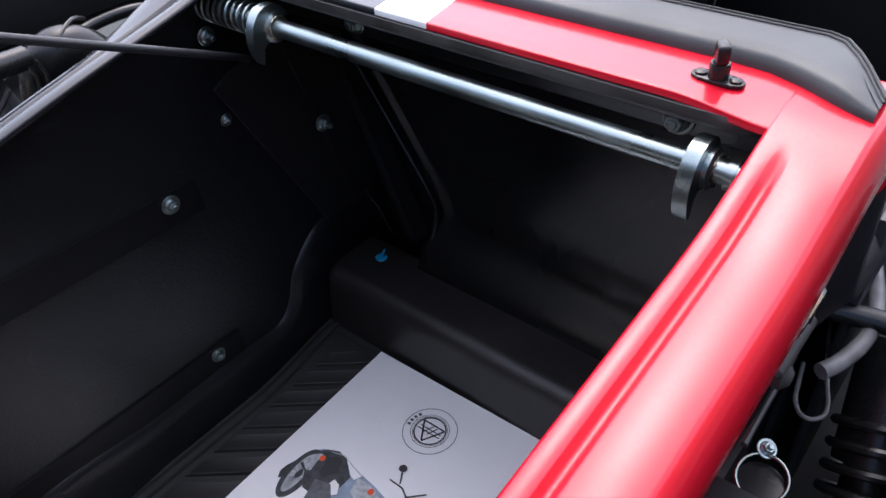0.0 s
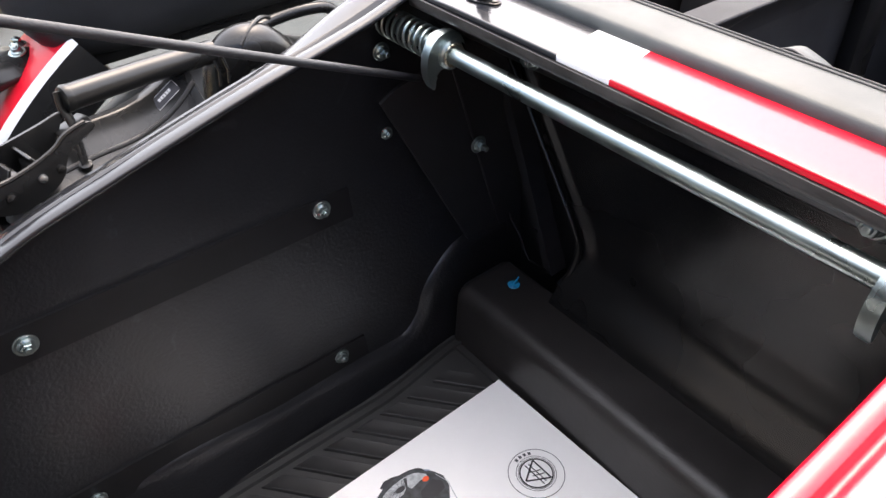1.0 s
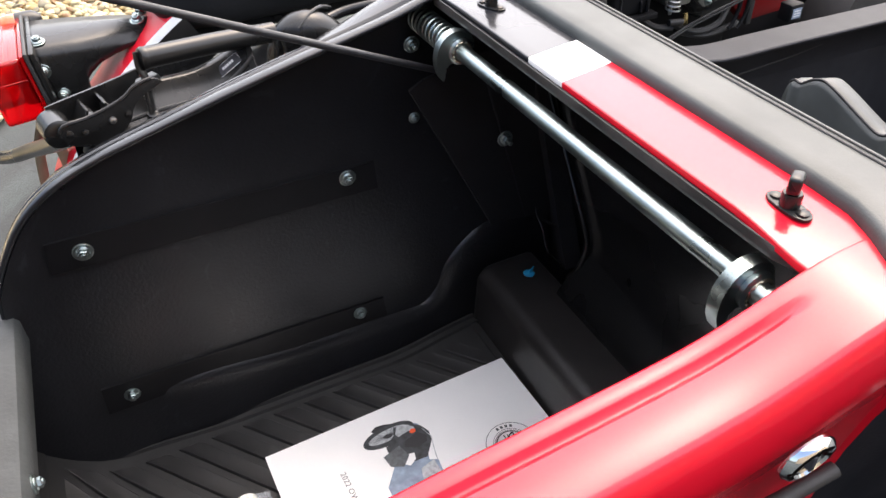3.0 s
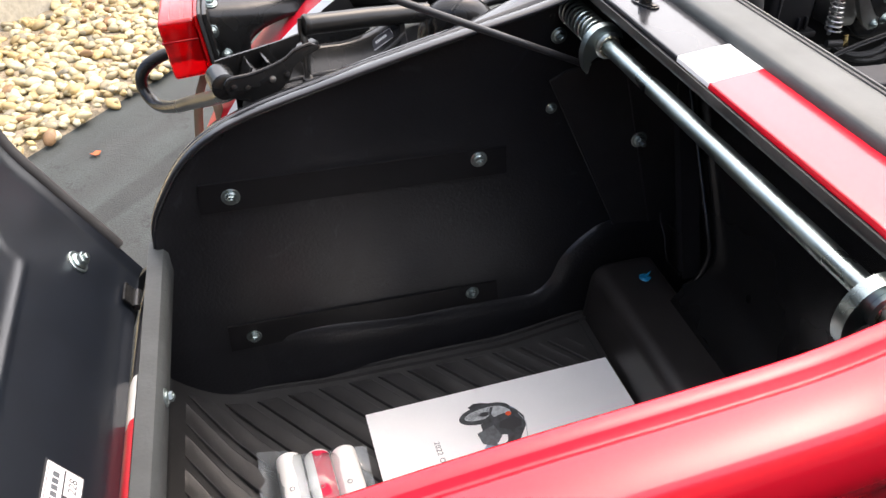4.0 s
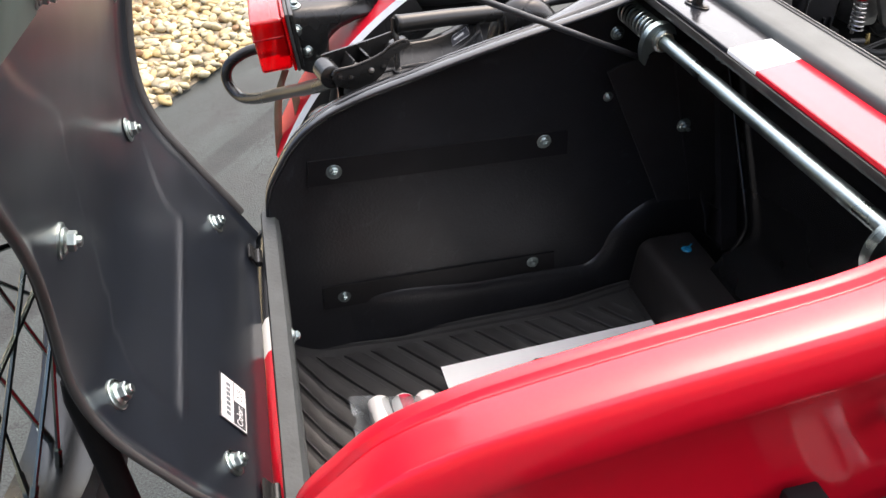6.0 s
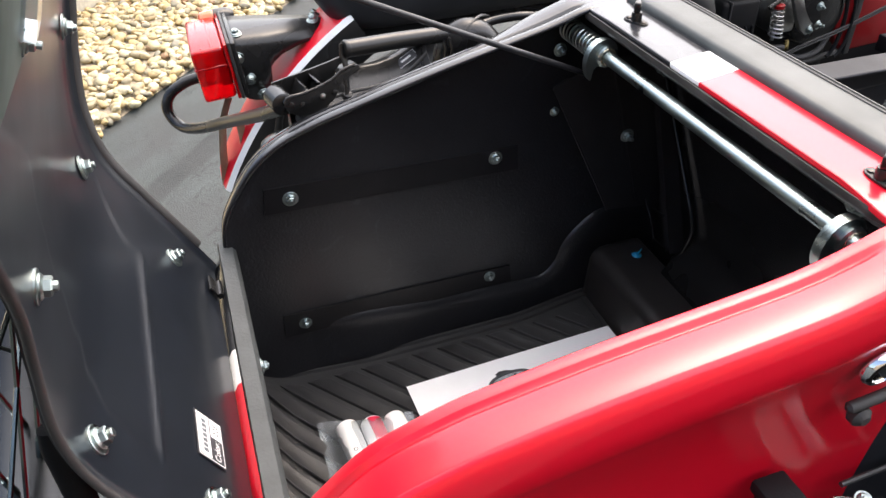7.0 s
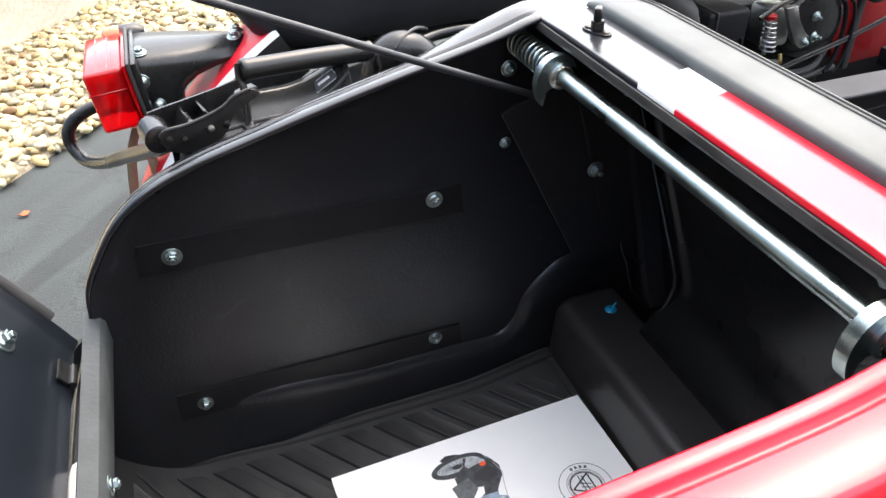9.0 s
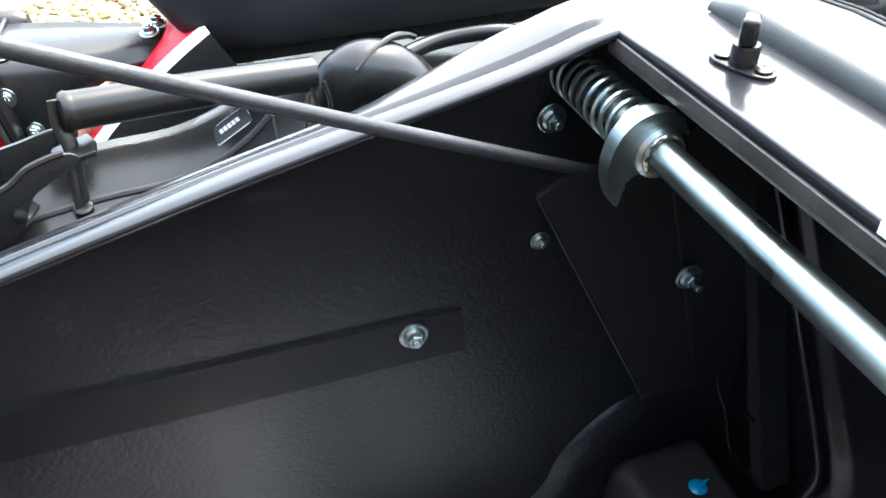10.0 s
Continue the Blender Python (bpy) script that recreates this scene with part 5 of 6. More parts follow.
def cockpit():
    """The passenger space: dark lined sides, rim tube, folded flange with bolt, seat edge, loose wires."""
    # Unseen guard added over the wheel to darken the ground beside the flank
    rows = [[Vector((0.64 + r * math.cos(a), y, 0.335 + r * math.sin(a))) for r, y in ((0.335, -0.775), (0.358, -0.768), (0.366, -0.74), (0.369, -0.68), (0.366, -0.62), (0.358, -0.592), (0.335, -0.585))] for a in (radians(8 + 164 * k / 30) for k in range(31))]
    guard = part("added_mudguard", skin(rows), M_SHADE, sidecar, "unseen black mudguard added to darken the ground beside the body", angle=60)
    guard.modifiers.new("thick", "SOLIDIFY").thickness = 0.002
    arch = [(0.64 + 0.362 * math.cos(radians(a)), 0.335 + 0.362 * math.sin(radians(a))) for a in range(-20, 201, 10)]
    # Unseen plate in shade black; darkens the backdrop and the flank's reflection
    part("shade_valance", plate(arch, 0.004, Matrix.Translation((0, -0.580, 0)) @ Matrix(((1, 0, 0, 0), (0, 0, 1, 0), (0, 1, 0, 0), (0, 0, 0, 1)))), M_SHADE, guard, "unseen black plate added as a dark backdrop behind the shock")
    # Black sheet put under the body in place of deep shade
    part("shade_sheet", box(0.30, 1.30, -0.60, -0.02, 0.262, 0.270, 0.002), M_SHADE, sidecar, "black sheet standing in for deep shade under the body")
    part("cockpit_lining", box(0.66, 1.62, 0.058, 0.066, 0.34, 0.690, 0.002), M_LINING, sidecar, "dark lined cockpit side")
    part("cockpit_lining", box(0.66, 1.62, -0.462, -0.454, 0.34, 0.70, 0.002), M_SADDLE, sidecar)
    part("cockpit_floor", box(0.63, 1.70, -0.46, 0.06, 0.335, 0.345, 0.0), M_RUBBER, sidecar)
    part("dash_panel", box(1.60, 1.63, -0.46, 0.06, 0.34, 0.80, 0.004), M_SMOOTH, sidecar)
    fl = part("folded_flange", box(1.335, 1.40, 0.030, 0.057, 0.36, 0.70, 0.003), M_SMOOTH, sidecar)
    part("lining_seam", tube([(0.70, 0.0575, 0.640), (1.0, 0.0575, 0.655), (1.30, 0.0575, 0.690)], 0.0012, 6), M_RUBBER, sidecar)
    fastener(sidecar, (1.318, 0.058, 0.620), (0, -1, 0), 0.0075)
    # passenger seat's side wing, stitched vinyl
    outline = spline([(-0.060, 0.50, 0), (-0.067, 0.694, 0), (-0.085, 0.715, 0), (-0.105, 0.728, 0), (-0.125, 0.725, 0), (-0.162, 0.711, 0), (-0.186, 0.704, 0), (-0.203, 0.712, 0), (-0.226, 0.714, 0), (-0.236, 0.704, 0), (-0.28, 0.66, 0), (-0.29, 0.50, 0)], 4)
    seat = thing("passenger_seat", "grey-black stitched vinyl passenger seat inside the sidecar", "seat", at=(0.90, -0.2, 0.345))
    rows = [[Vector((0.85 + x, y, z - d)) for y, z, _ in outline] for x, d in ((0.0, 0.30), (0.0, 0.006), (0.004, 0.001), (0.012, 0.0), (0.030, 0.004), (0.040, 0.014), (0.046, 0.30))]
    under(part("seat_wing", skin(rows), M_VINYL, None, "padded vinyl side wing", angle=70), seat)
    under(part("wing_piping", tube([r + Vector((0.001, 0, 0.001)) for r in rows[2]], 0.0016, 8), M_RUBBER, None), seat)
    under(part("cushion", box(0.68, 1.15, -0.43, 0.03, 0.345, 0.45, 0.03, 4), M_VINYL, None), seat)
    loom = thing("loose_wires", "loose bare-ended red and white electrical wires", "wires", at=(1.42, 0.0, 0.5))
    for k, (mat, pts) in enumerate(((M_WIRE_RED, [(1.42, 0.02, 0.60), (1.46, 0.0, 0.585), (1.47, -0.01, 0.56)]), (M_WIRE_WHITE, [(1.40, 0.03, 0.605), (1.47, -0.005, 0.575), (1.50, -0.03, 0.545), (1.49, -0.035, 0.52)]),
                                    (M_WIRE_WHITE, [(1.42, 0.01, 0.60), (1.455, 0.0, 0.58), (1.47, -0.005, 0.57)]), (M_RUBBER, [(1.47, -0.005, 0.57), (1.46, -0.01, 0.50), (1.42, 0.0, 0.42), (1.38, 0.02, 0.346)]))):
        under(part("wire", tube(spline(pts, 6), 0.0022, 6), mat, None), loom)


cockpit()


# ---- links between sidecar and motorcycle ----
def rear_mount():
    """Stamped black bracket with its rubber, beside the boot rim, and the tubes that lead from it."""
    base = Matrix.Translation((0.148, 0.062, 0.777)) @ pose(0, 0, 0, 0, -3, 12)
    unit = part("mount_bracket", plate([(0.0, -0.016), (0.050, -0.015), (0.058, 0.0), (0.050, 0.015), (0.0, 0.016), (-0.010, 0.010), (-0.010, -0.010)], 0.0025, base, 0.0008), M_FRAME, sidecar, "stamped black steel mounting bracket")
    upright = base @ Matrix(((1, 0, 0, 0), (0, 0, 1, 0), (0, 1, 0, 0), (0, 0, 0, 1)))
    near_side = spline([(-0.004, 0.002, 0), (0.014, -0.006, 0), (0.034, -0.004, 0), (0.050, 0.003, 0), (0.056, 0.014, 0), (0.066, 0.021, 0), (0.080, 0.0245, 0), (0.084, 0.029, 0), (0.078, 0.033, 0), (0.062, 0.031, 0), (0.052, 0.0255, 0), (0.036, 0.0215, 0), (0.016, 0.0195, 0), (-0.002, 0.0200, 0), (-0.008, 0.012, 0)], 3)
    far_side = spline([(-0.006, 0.0, 0), (0.050, 0.0, 0), (0.072, 0.020, 0), (0.078, 0.030, 0), (0.060, 0.0285, 0), (0.036, 0.0270, 0), (0.012, 0.0260, 0), (-0.006, 0.0250, 0)], 3)
    for outline, y in ((near_side, -0.0195), (far_side, 0.0150)):
        part("side_plate", plate([(p.x, p.y) for p in outline], 0.0025, upright @ pose(0, 0, y), 0.0006), M_FRAME, unit)
    lip = [upright @ Vector((p.x, p.y, -0.0185)) for p in near_side[24:42]]
    part("rolled_lip", tube(lip, 0.0018, 8), M_FRAME, unit)
    for x, w in ((0.020, 0.004), (0.036, 0.003)):
        part("inner_block", box(x - w, x + w, -0.012, 0.012, 0.003, 0.020, 0.0015, 2, None, base @ pose(0, 0, 0, 0, 8, 0)), M_FRAME, unit)
    part("drum", lathe([(0.010, 0), (0.0125, 0.002), (0.0125, 0.028), (0.010, 0.030)], base @ Vector((-0.006, 0.016, 0.011)), base.to_3x3() @ Vector((0, -1, 0)), 20), M_FRAME, unit)
    for x, tilt in ((0.010, 28), (0.046, -24)):
        part("web", box(-0.0012, 0.0012, -0.0135, 0.0135, 0.0, 0.024, 0.0005, 1, None, base @ pose(x, 0, 0.002, 0, tilt, 0)), M_FRAME, unit)
    for x, z, mt in ((0.036, 0.010, M_ALLOY), (0.012, 0.008, M_FRAME), (0.050, 0.010, M_FRAME), (0.000, 0.012, M_FRAME)):
        part("rivet", lathe([(0.0034, 0), (0.003, 0.0016), (0.0012, 0.0024)], base @ Vector((x, -0.0195, z)), base.to_3x3() @ Vector((0, -1, 0)), 12), mt, unit)
    part("rubber_mount", lathe([(0.011, 0), (0.013, 0.005), (0.0105, 0.010), (0.013, 0.015), (0.011, 0.020)], (0.168, 0.058, 0.748), (0, 0.1, 1), 18), M_RUBBER, unit)
    part("base_disc", lathe([(0.018, 0), (0.018, 0.004), (0.010, 0.006)], (0.168, 0.058, 0.744), (0, 0.1, 1), 20), M_FRAME, unit)
    part("lower_cup", lathe([(0.020, 0), (0.023, 0.010), (0.020, 0.022), (0.012, 0.026)], (0.138, 0.070, 0.716), (-0.2, 0.1, 1), 22), M_FRAME, unit)
    part("tongue", plate([(-0.012, -0.008), (0.012, -0.010), (0.014, 0.0), (0.012, 0.010), (-0.012, 0.008)], 0.003, Matrix.Translation((0.222, 0.090, 0.797)) @ pose(0, 0, 0, 4, -8, 14), 0.0008), M_FRAME, unit)
    part("strip_nut", lathe([(0.0050, 0), (0.0050, 0.003), (0.0030, 0.004)], (0.2204, 0.0846, 0.7675), (0, -0.3, 1), 12), M_FRAME, unit)
    part("cross_tube", tube([(0.226, 0.098, 0.817), (0.29, 0.116, 0.810), (0.352, 0.132, 0.802)], 0.0098, 16), M_FRAME, sidecar, "short black steel tube")
    part("tube_cap", lathe([(0.0098, -0.003), (0.0104, 0.0), (0.0092, 0.0025), (0.0045, 0.0038)], (0.2262, 0.0980, 0.8170), (-0.93, -0.26, 0.10), 20), M_FRAME, sidecar)
    part("hanger_strip", tube(spline([(0.2225, 0.0990, 0.8235), (0.2212, 0.0960, 0.8120), (0.2232, 0.0930, 0.8000), (0.2218, 0.0890, 0.7850), (0.2204, 0.0846, 0.7680)], 5), 0.0048, 10, None, 0.45), M_FRAME, sidecar, "narrow black steel strip hanging from the tube")
    elbow = spline([(0.364, 0.172, 0.60), (0.364, 0.163, 0.70), (0.365, 0.154, 0.755), (0.371, 0.147, 0.782), (0.384, 0.143, 0.792), (0.401, 0.142, 0.787), (0.416, 0.143, 0.766), (0.424, 0.145, 0.72), (0.426, 0.146, 0.62)], 6)
    fe = part("frame_elbow", tube(elbow, 0.0205, 24), M_FRAME, sidecar, "glossy black bent frame tube")
    seam = [Vector((0.3845 + 0.0275 * f, 0.1425, 0.7915)) + 0.0206 * Vector((0.45 * math.sin(1.9 * f - 0.9), -math.cos(1.9 * f + 0.5) * 0.85, math.sin(1.9 * f + 0.5))) for f in (k / 14 for k in range(15))]
    part("saddle_flange", tube(seam, 0.0020, 8), M_FRAME, fe)
    for d in (-0.004, 0.004):
        part("flange_lip", tube([(0.353 + d, 0.124, 0.800), (0.355 + d, 0.121, 0.788), (0.353 + d, 0.120, 0.776)], 0.0014, 6), M_FRAME, fe)
    part("grab_rail", tube(spline([(0.415, 0.240, 0.752), (0.463, 0.258, 0.757), (0.511, 0.25, 0.761), (0.538, 0.25, 0.751), (0.552, 0.25, 0.72), (0.555, 0.25, 0.66)], 6), 0.0062, 12), M_FRAME, sidecar)
    # broad pressed arm that sweeps under the tube, with its maker's plate as bars
    rows = []
    path = spline([(0.150, 0.068, 0.768), (0.190, 0.080, 0.770), (0.228, 0.092, 0.769), (0.264, 0.104, 0.765), (0.292, 0.110, 0.770), (0.310, 0.111, 0.780), (0.324, 0.111, 0.792)], 5)
    face = Vector((0.003, 0.016, 0.019))
    for p in path:
        rows.append([p + Vector((0, -0.028, -0.018)), p + Vector((0, -0.010, -0.007)), p, p + face * 0.96, p + face + Vector((0, 0.002, 0.0004)), p + face + Vector((0, 0.014, -0.002)), p + Vector((0, 0.020, -0.022))])
    arm = part("pressed_arm", skin(rows, loop=True, caps=True), M_FRAME, sidecar, "pressed black steel arm with small label", angle=35)
    part("arm_seam", tube([r[2] + Vector((0, -0.001, 0)) for r in rows], 0.0021, 8), M_RUBBER, arm)
    k = 22
    t = (path[k + 1] - path[k - 1]).normalized()
    up = (face - t * face.dot(t)).normalized()
    pl = Matrix.Translation(path[k] + face * 0.55 + t.cross(up) * 0.0006) @ Matrix((t, up, t.cross(up))).transposed().to_4x4()
    lb = part("label_border", plate([(-0.0125, -0.0052), (0.0125, -0.0052), (0.0125, 0.0052), (-0.0125, 0.0052)], 0.0005, pl), M_WHITE, arm, "small black and white label", smooth=False)
    part("label_field", plate([(-0.0121, -0.0048), (0.0121, -0.0048), (0.0121, 0.0048), (-0.0121, 0.0048)], 0.0008, pl), M_INK, lb, smooth=False)
    for j in range(5):
        part("label_bar", plate([(-0.0075 + 0.0028 * j, -0.0008), (-0.0053 + 0.0028 * j, -0.0008), (-0.0053 + 0.0028 * j, 0.0018), (-0.0075 + 0.0028 * j, 0.0018)], 0.001, pl), M_WHITE, lb, smooth=False)
    part("bumper_loop", tube(spline([(0.150, 0.085, 0.768), (0.134, 0.14, 0.737), (0.110, 0.22, 0.696), (0.085, 0.30, 0.656), (0.050, 0.385, 0.612), (0.022, 0.440, 0.592), (0.006, 0.462, 0.606), (0.008, 0.466, 0.628), (0.026, 0.468, 0.645), (0.06, 0.470, 0.655), (0.13, 0.47, 0.655)], 6), 0.0086, 14), M_FRAME, sidecar,
         "black bent steel loop")


rear_mount()


# ---- motorcycle ----
bike = thing("motorcycle", "motorcycle with red rear mudguard, black saddle and black engine", "motorcycle")
AXLE = Vector((0.47, 0.455, 0.332))
GUARD = Vector((0.600, 0.455, 0.240))


def rear_end():
    def arc_strip(profile, a0, a1, n, name, mat, parent, label=""):
        rows = []
        for k in range(n + 1):
            a = radians(a0 + (a1 - a0) * k / n)
            rows.append([GUARD + Vector(((r + 0.165) * math.cos(a), y, (r + 0.165) * math.sin(a))) for r, y in profile])
        return part(name, skin(rows), mat, parent, label, angle=60)
    fender = arc_strip([(0.410, 0.060), (0.424, 0.045), (0.431, 0.020), (0.434, -0.005), (0.435, -0.030), (0.435, -0.055), (0.432, -0.074)], 121, 154, 38, "mudguard", M_REDGLOSS, bike, "red rear mudguard with white stripe")
    arc_strip([(0.4322, -0.0745), (0.4275, -0.0795), (0.4245, -0.0815)], 121, 154, 38, "white_stripe", M_WHITEPAINT, fender)
    arc_strip([(0.4245, -0.0815), (0.405, -0.0885), (0.372, -0.092), (0.366, -0.088)], 121, 154, 38, "mudguard_edge", M_FRAME, fender)
    arc_strip([(0.371, -0.070), (0.365, -0.062), (0.36, 0.0)], 121, 154, 30, "mudguard_inside", M_FRAME, fender)
    tyre = []
    for k in range(61):
        a = 2 * math.pi * k / 60
        tyre.append([AXLE + Vector(((0.28 + 0.052 * math.cos(b)) * math.cos(a), 0.055 * math.sin(b), (0.28 + 0.05 * math.cos(b)) * math.sin(a))) for b in (2 * math.pi * j / 14 for j in range(14))])
    part("rear_tyre", skin(tyre, loop=True), M_RUBBER, bike, angle=60)
    part("rear_hub", lathe([(0.05, -0.05), (0.09, -0.045), (0.09, 0.045), (0.05, 0.05)], AXLE, (0, 1, 0), 24), M_ENGINE, bike)
    stay = spline([AXLE + Vector((0.47 * math.cos(radians(a)) - 0.01, -0.085, 0.47 * math.sin(radians(a)) - 0.03)) for a in (175, 165, 150, 138)], 4)
    part("mudguard_stay", tube([AXLE + Vector((-0.33, -0.10, 0.10)), AXLE + Vector((-0.325, -0.10, 0.22)), AXLE + Vector((-0.30, -0.10, 0.31))], 0.006, 10), M_FRAME, bike)
    # tail lamp: lens, gasket, housing and the bracket over the mudguard
    m = Matrix.Translation((0.087, 0.425, 0.708)) @ pose(0, 0, 0, 0, -4.5, 0)
    lens = part("tail_lamp", box(-0.026, 0.020, -0.066, 0.066, -0.046, 0.031, 0.005, 3, None, m), M_LENS, bike, "large clear red tail lamp lens")
    part("lens_rib", box(-0.0270, 0.019, -0.0670, 0.0670, 0.0035, 0.0060, 0.0006, 1, None, m), M_LENS, lens)
    for k in range(2):
        part("lens_flute", box(-0.012 + 0.014 * k, -0.010 + 0.014 * k, -0.058, 0.058, 0.0307, 0.0316, 0.0005, 1, None, m), M_LENS, lens)
    part("lamp_core", box(0.004, 0.018, -0.050, 0.040, -0.030, 0.012, 0.004, 2, None, m), M_LAMPCORE, lens, "darker red lamp insert")
    part("lens_flange", box(0.0202, 0.0250, -0.069, 0.069, -0.049, 0.034, 0.002, 2, None, m), M_LENS, lens)
    part("gasket", box(0.0252, 0.0300, -0.070, 0.070, -0.050, 0.036, 0.002, 2, None, m), M_RUBBER, lens)
    part("lamp_housing", box(0.0302, 0.0370, -0.068, 0.068, -0.048, 0.034, 0.003, 2, None, m), M_FRAME, lens)
    stations = [(0.117, 0.656, 0.056), (0.126, 0.648, 0.056), (0.136, 0.643, 0.055), (0.150, 0.641, 0.054), (0.160, 0.648, 0.053), (0.166, 0.668, 0.052), (0.168, 0.690, 0.0515), (0.174, 0.696, 0.050),
                (0.188, 0.705, 0.047), (0.210, 0.710, 0.040), (0.232, 0.713, 0.033), (0.250, 0.716, 0.024), (0.262, 0.720, 0.012)]
    rows = []
    for x, low, half in stations:
        top = 0.742 - 0.08 * (x - 0.117)
        rows.append([Vector((x, 0.438 + y, z)) for y, z in ((-half - 0.002, low), (-half - 0.002, low + (top - 0.012 - low) * 0.6), (-half - 0.001, max(low, top - 0.014)), (-half * 0.93, max(low, top - 0.006)),
                     (-half * 0.75, top - 0.001), (0, top + 0.002), (half * 0.75, top - 0.001), (half * 0.95, max(low, top - 0.008)), (half, max(low, top - 0.02)))])
    br = part("lamp_bracket", skin(rows), M_FRAME, bike, "satin black lamp bracket bolted to the mudguard", angle=60)
    br.modifiers.new("thick", "SOLIDIFY").thickness = 0.0025
    for at, d in (((0.244, 0.428, 0.7335), (-0.1, -0.2, 1)), ((0.250, 0.450, 0.7335), (0, 0, 1)), ((0.134, 0.3815, 0.678), (-0.1, -1, 0.1)), ((0.126, 0.400, 0.7405), (0, -0.2, 1)), ((0.150, 0.3820, 0.650), (0, -1, 0.1)), ((0.122, 0.3805, 0.712), (0, -1, 0.1))):
        fastener(br, at, d, 0.0052, "bolt", stud=0.001)
    for pts in ([(0.098, 0.402, 0.644), (0.083, 0.402, 0.609), (0.073, 0.402, 0.56), (0.066, 0.402, 0.500)], [(0.106, 0.398, 0.606), (0.1065, 0.398, 0.58), (0.104, 0.398, 0.55), (0.090, 0.398, 0.508)]):
        part("plate_bracket", tube(spline(pts, 5), 0.0085, 8, None, 0.2), M_TAN, bike, "bent tan bracket strip at the mudguard's end")
    amber = part("indicator", lathe([(0.015, 0), (0.016, 0.008), (0.013, 0.020), (0.007, 0.024)], (0.104, 0.500, 0.731), (-1, 0, 0), 20), M_AMBER, bike, "orange indicator lens")
    part("indicator_body", lathe([(0.016, 0), (0.016, 0.02), (0.010, 0.03)], (0.1045, 0.500, 0.731), (1, 0, 0), 20), M_FRAME, amber)


rear_end()


def saddle():
    """Long padded saddle: rounded ends, slightly domed top, piping near its lower edge."""
    x0, x1, y0, y1, z0, z1 = 0.244, 1.02, 0.369, 0.64, 0.700, 0.90
    rows = []
    n = 24
    for i in range(n + 1):
        f = i / n
        x = x0 + (x1 - x0) * f
        e = min(f, 1 - f) * (x1 - x0)
        r = math.sqrt(max(0.0, 1 - (max(0.0, 0.09 - e) / 0.09) ** 2))
        r = max(r, 0.04)
        row = []
        cz = (z0 + z1) / 2 + 0.006
        for k in range(28):
            a = 2 * math.pi * k / 28
            c, s = math.cos(a), math.sin(a)
            row.append(Vector((x, (y0 + y1) / 2 + (y1 - y0) / 2 * math.copysign(abs(c) ** 0.45, c) * (0.72 + 0.28 * r), cz + (z1 - z0) / 2 * math.copysign(abs(s) ** 0.5, s) * (0.35 + 0.65 * r))))
        rows.append(row)
    ob = part("saddle", skin(rows, loop=True, caps=True), M_SADDLE, bike, "long black padded vinyl saddle", angle=70)
    part("saddle_piping", tube([(0.33, 0.3685, 0.862), (0.6, 0.3675, 0.868), (0.95, 0.3685, 0.862)], 0.003, 8), M_SADDLE, ob)
    part("saddle_emblem", lathe([(0.012, 0), (0.012, 0.002), (0.009, 0.003)], (0.275, 0.367, 0.842), (-0.3, -1, 0), 20), M_RUBBER, ob)
    part("saddle_base", box(0.30, 0.98, 0.40, 0.62, 0.700, 0.735, 0.01), M_FRAME, bike)


saddle()


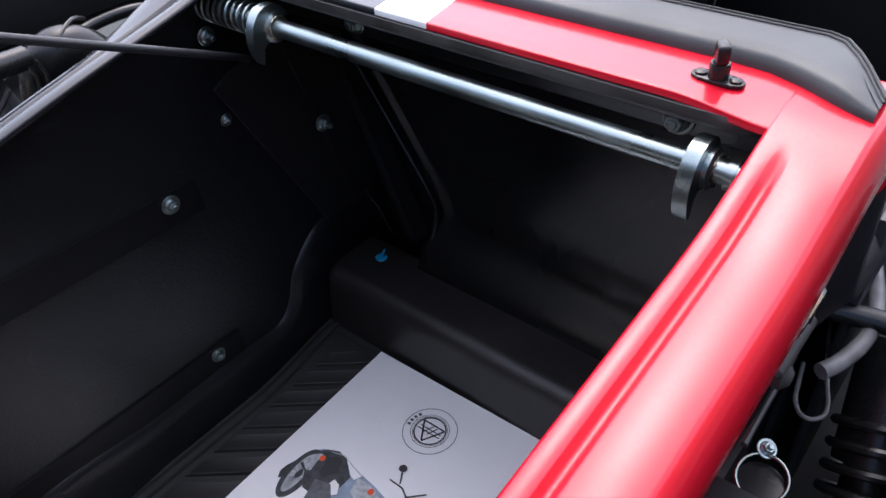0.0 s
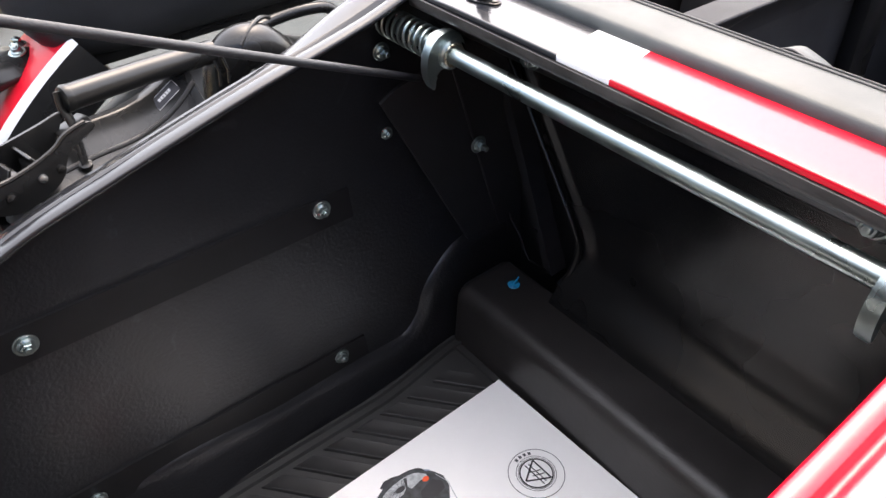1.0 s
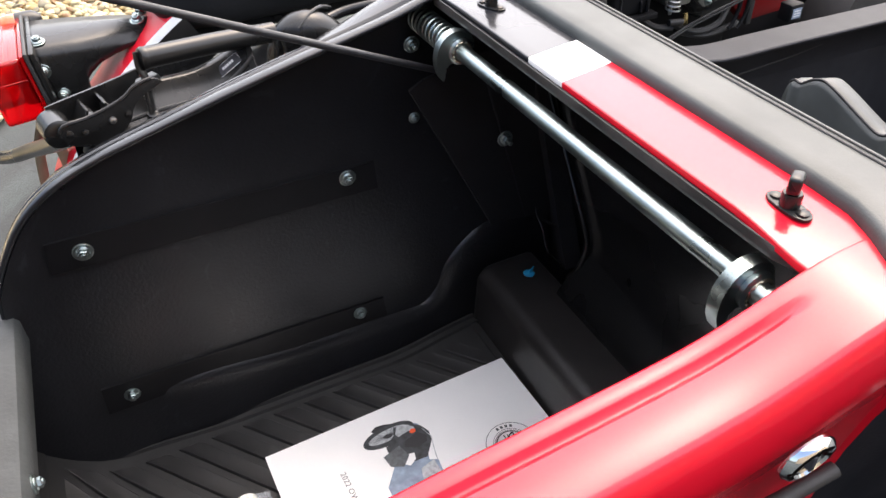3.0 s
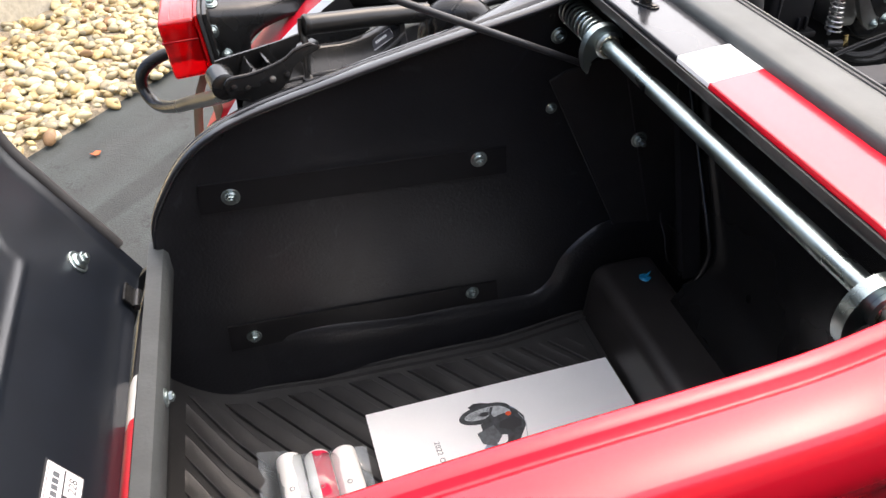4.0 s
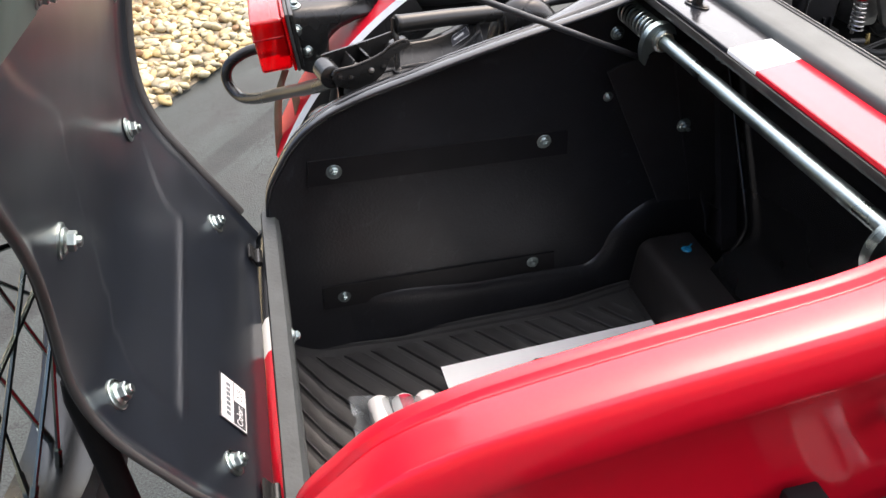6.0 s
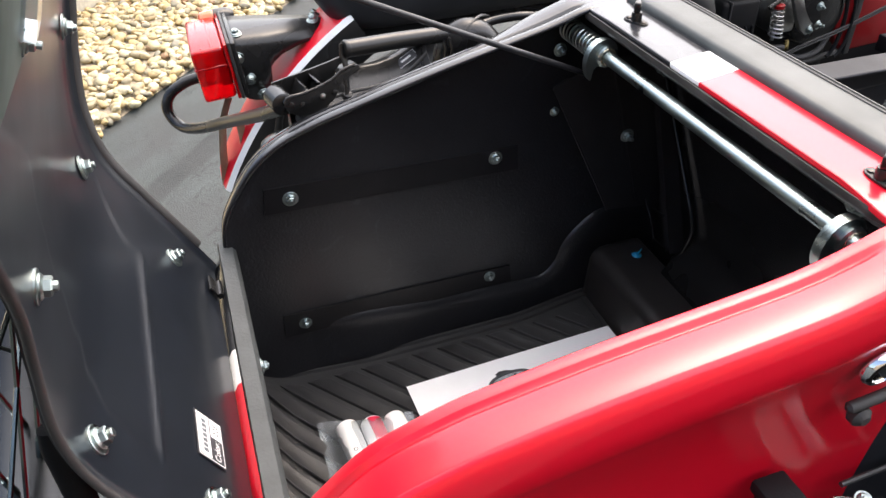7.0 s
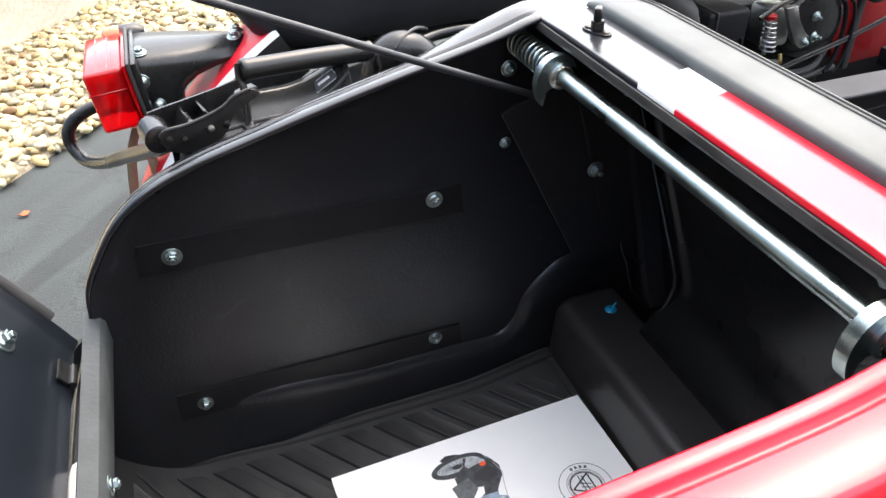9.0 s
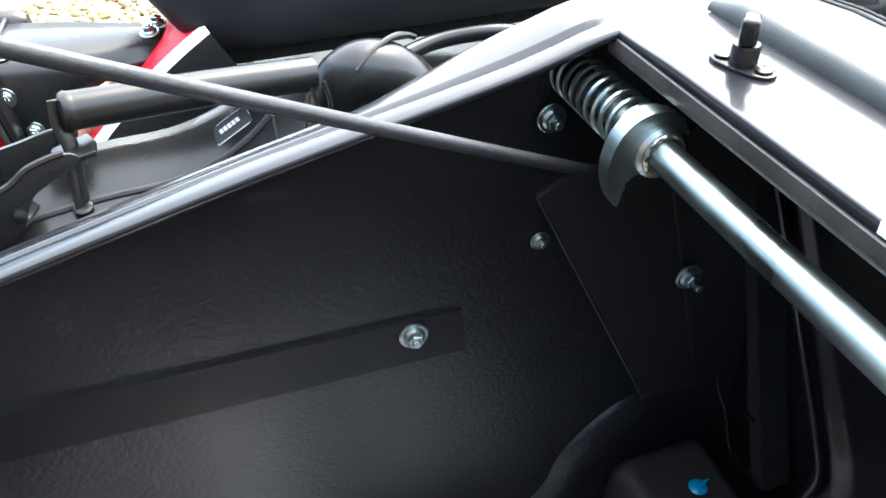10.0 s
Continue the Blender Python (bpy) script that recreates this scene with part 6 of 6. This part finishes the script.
def engine():
    """Beyond the cockpit: intake boot, air box, carburettor with its spring and arm, round cover, cables and red panel."""
    flat = Matrix(((1, 0, 0, 0), (0, 0, 1, 0), (0, 1, 0, 0), (0, 0, 0, 1)))
    part("engine_casing", box(0.84, 1.34, 0.49, 0.68, 0.34, 0.62, 0.03, 3), M_ENGINE, bike, "black engine casing")
    # Dark filler added to hide the bright ground beyond the engine
    part("engine_filler", box(0.84, 1.75, 0.53, 0.62, 0.20, 0.56, 0.03, 3), M_ENGINE, bike)
    # Dark box for the tank; its black also stands in for the shade there
    part("tank_shade", box(0.98, 1.46, 0.44, 0.70, 0.690, 0.96, 0.05, 4), M_ENGINE, bike)
    part("intake_boot", tube(spline([(0.85, 0.44, 0.715), (0.895, 0.43, 0.690), (0.926, 0.425, 0.668), (0.944, 0.425, 0.640), (0.948, 0.43, 0.59)], 6), [0.024] * 8 + [0.027] * 8 + [0.025] * 9, 18), M_RUBBER, bike, "black rubber intake boot")
    air = part("air_box", box(0.985, 1.068, 0.418, 0.53, 0.580, 0.654, 0.008, 3), M_ENGINE, bike, "black ribbed air box")
    for x in (1.040, 1.054):
        part("rib", box(x, x + 0.003, 0.412, 0.420, 0.584, 0.606, 0.001, 1), M_ENGINE, air)
    part("air_box_flange", box(0.978, 1.078, 0.410, 0.53, 0.570, 0.581, 0.003, 2), M_ENGINE, air)
    part("air_box_seam", box(0.9995, 1.0025, 0.4145, 0.52, 0.582, 0.656, 0.001, 1), M_RUBBER, air)
    carb = part("carburettor", box(1.116, 1.166, 0.426, 0.48, 0.572, 0.642, 0.008, 2), M_ALLOY, bike, "dull alloy carburettor")
    axis_a, axis_b = Vector((1.106, 0.414, 0.632)), Vector((1.111, 0.412, 0.577))
    coil = []
    for k in range(7 * 16 + 1):
        f, a = k / (7 * 16), 2 * math.pi * k / 16
        coil.append(axis_a.lerp(axis_b, f) + (0.0095 + 0.003 * f) * Vector((math.cos(a), math.sin(a), 0)))
    part("throttle_spring", tube(coil, 0.0017, 6), M_ALLOY, carb, "pale steel coil spring")
    part("spring_cap", lathe([(0.010, 0), (0.010, 0.006), (0.007, 0.008)], axis_a, (0, 0, 1), 16), M_REDPANEL, carb, "dark red cap on the spring")
    part("spring_rod", tube([axis_a + Vector((0, 0, 0.006)), axis_b - Vector((0.006, 0, 0.006))], 0.0035, 10), M_ALLOY, carb)
    arm = [(1.128, 0.648), (1.150, 0.650), (1.162, 0.622), (1.176, 0.600), (1.190, 0.592), (1.193, 0.578), (1.176, 0.571), (1.160, 0.584), (1.146, 0.612)]
    part("alloy_arm", plate(arm, 0.012, Matrix.Translation((0, 0.405, 0)) @ flat, 0.002), M_ALLOY, carb, "cast alloy arm")
    fastener(carb, (1.182, 0.405, 0.582), (0.1, -1, 0), 0.0045, "bolt", stud=0.001)
    fastener(carb, (1.199, 0.405, 0.589), (0.3, -1, 0.1), 0.0052)
    cover = part("round_cover", lathe([(0.066, 0), (0.066, 0.018), (0.060, 0.028), (0.040, 0.034), (0.012, 0.036)], (1.222, 0.46, 0.597), (0, -1, 0), 36), M_FRAME, bike, "glossy black round engine cover")
    fastener(cover, (1.214, 0.4255, 0.616), (0, -1, 0), 0.0050)
    part("frame_rail", tube(spline([(1.085, 0.415, 0.634), (1.13, 0.415, 0.655), (1.20, 0.415, 0.665), (1.30, 0.415, 0.680)], 5), 0.0042, 8), M_FRAME, bike)
    part("brass_clip", plate([(1.146, 0.560), (1.154, 0.562), (1.157, 0.550), (1.160, 0.541), (1.152, 0.538), (1.145, 0.541), (1.149, 0.549)], 0.004, Matrix.Translation((0, 0.42, 0)) @ flat, 0.0008), M_BRASS, carb, "small brass cable clip")
    part("fuel_tap", tube([(1.118, 0.425, 0.548), (1.146, 0.422, 0.546)], 0.006, 10), M_RUBBER, carb)
    for k, dx in enumerate((0.0, 0.014)):
        hoop = [(1.262 + dx + 0.022 * math.cos(a), 0.425 - 0.006 * k, 0.572 + 0.066 * math.sin(a)) for a in (radians(-85 + 170 * j / 16) for j in range(17))]
        part("hose", tube(hoop, 0.0040 - 0.001 * k, 8), M_ENGINE, bike, "thin black hose")
    part("red_frame_panel", plate([(1.284, 0.622), (1.31, 0.637), (1.366, 0.642), (1.44, 0.62), (1.44, 0.50), (1.33, 0.495), (1.296, 0.53)], 0.03, Matrix.Translation((0, 0.45, 0)) @ flat, 0.008), M_REDPANEL, bike, "dark red painted panel")
    part("black_strap", box(1.324, 1.337, 0.440, 0.4485, 0.495, 0.67, 0.002), M_RUBBER, bike)
    part("horn", lathe([(0.018, 0), (0.030, 0.004), (0.030, 0.016), (0.014, 0.024)], (1.345, 0.438, 0.652), (-0.2, -1, 0), 24), M_FRAME, bike)
    for dz in (0.0, 0.006):
        part("cable", tube(spline([(1.02, 0.40, 0.490 + dz), (1.15, 0.415, 0.531 + dz), (1.285, 0.42, 0.561 + dz), (1.402, 0.42, 0.598 + dz), (1.52, 0.42, 0.64 + dz)], 5), 0.0021, 8), M_RUBBER, bike, "thin black control cable")
    for k, pts in enumerate(([(1.14, 0.44, 0.535), (1.19, 0.43, 0.515), (1.24, 0.43, 0.520), (1.27, 0.44, 0.545)], [(1.15, 0.44, 0.52), (1.22, 0.435, 0.500), (1.30, 0.44, 0.505)], [(1.06, 0.44, 0.565), (1.09, 0.43, 0.545), (1.13, 0.43, 0.535)])):
        part("hose", tube(spline(pts, 5), 0.006, 8), M_RUBBER, bike)
    relay = part("relay", box(1.392, 1.425, 0.400, 0.430, 0.498, 0.532, 0.003, 2), M_ENGINE, bike, "small black box with a pale label")
    part("relay_label", plate([(-0.011, -0.010), (0.011, -0.010), (0.011, 0.010), (-0.011, 0.010)], 0.0006, Matrix.Translation((1.408, 0.3990, 0.515)) @ flat), M_INKBLUE, relay, smooth=False)
    for k in range(3):
        part("relay_bar", plate([(-0.008, -0.006 + 0.005 * k), (0.008, -0.006 + 0.005 * k), (0.008, -0.004 + 0.005 * k), (-0.008, -0.004 + 0.005 * k)], 0.0006, Matrix.Translation((1.408, 0.3983, 0.515)) @ flat), M_WHITE, relay, smooth=False)
    for k, pts in enumerate(([(1.35, 0.41, 0.66), (1.375, 0.405, 0.632), (1.40, 0.40, 0.612)], [(1.36, 0.41, 0.665), (1.385, 0.405, 0.640), (1.41, 0.40, 0.618)])):
        part("wire", tube(spline(pts, 5), 0.0018, 6), M_WIRE_RED, bike)
    part("frame_tube", tube([(0.70, 0.50, 0.70), (1.5, 0.50, 0.72)], 0.02, 12), M_FRAME, bike)
    part("front_wheel", lathe([(0.2, -0.05), (0.33, -0.05), (0.33, 0.05), (0.2, 0.05)], (1.85, 0.455, 0.33), (0, 1, 0), 30), M_RUBBER, bike)


engine()
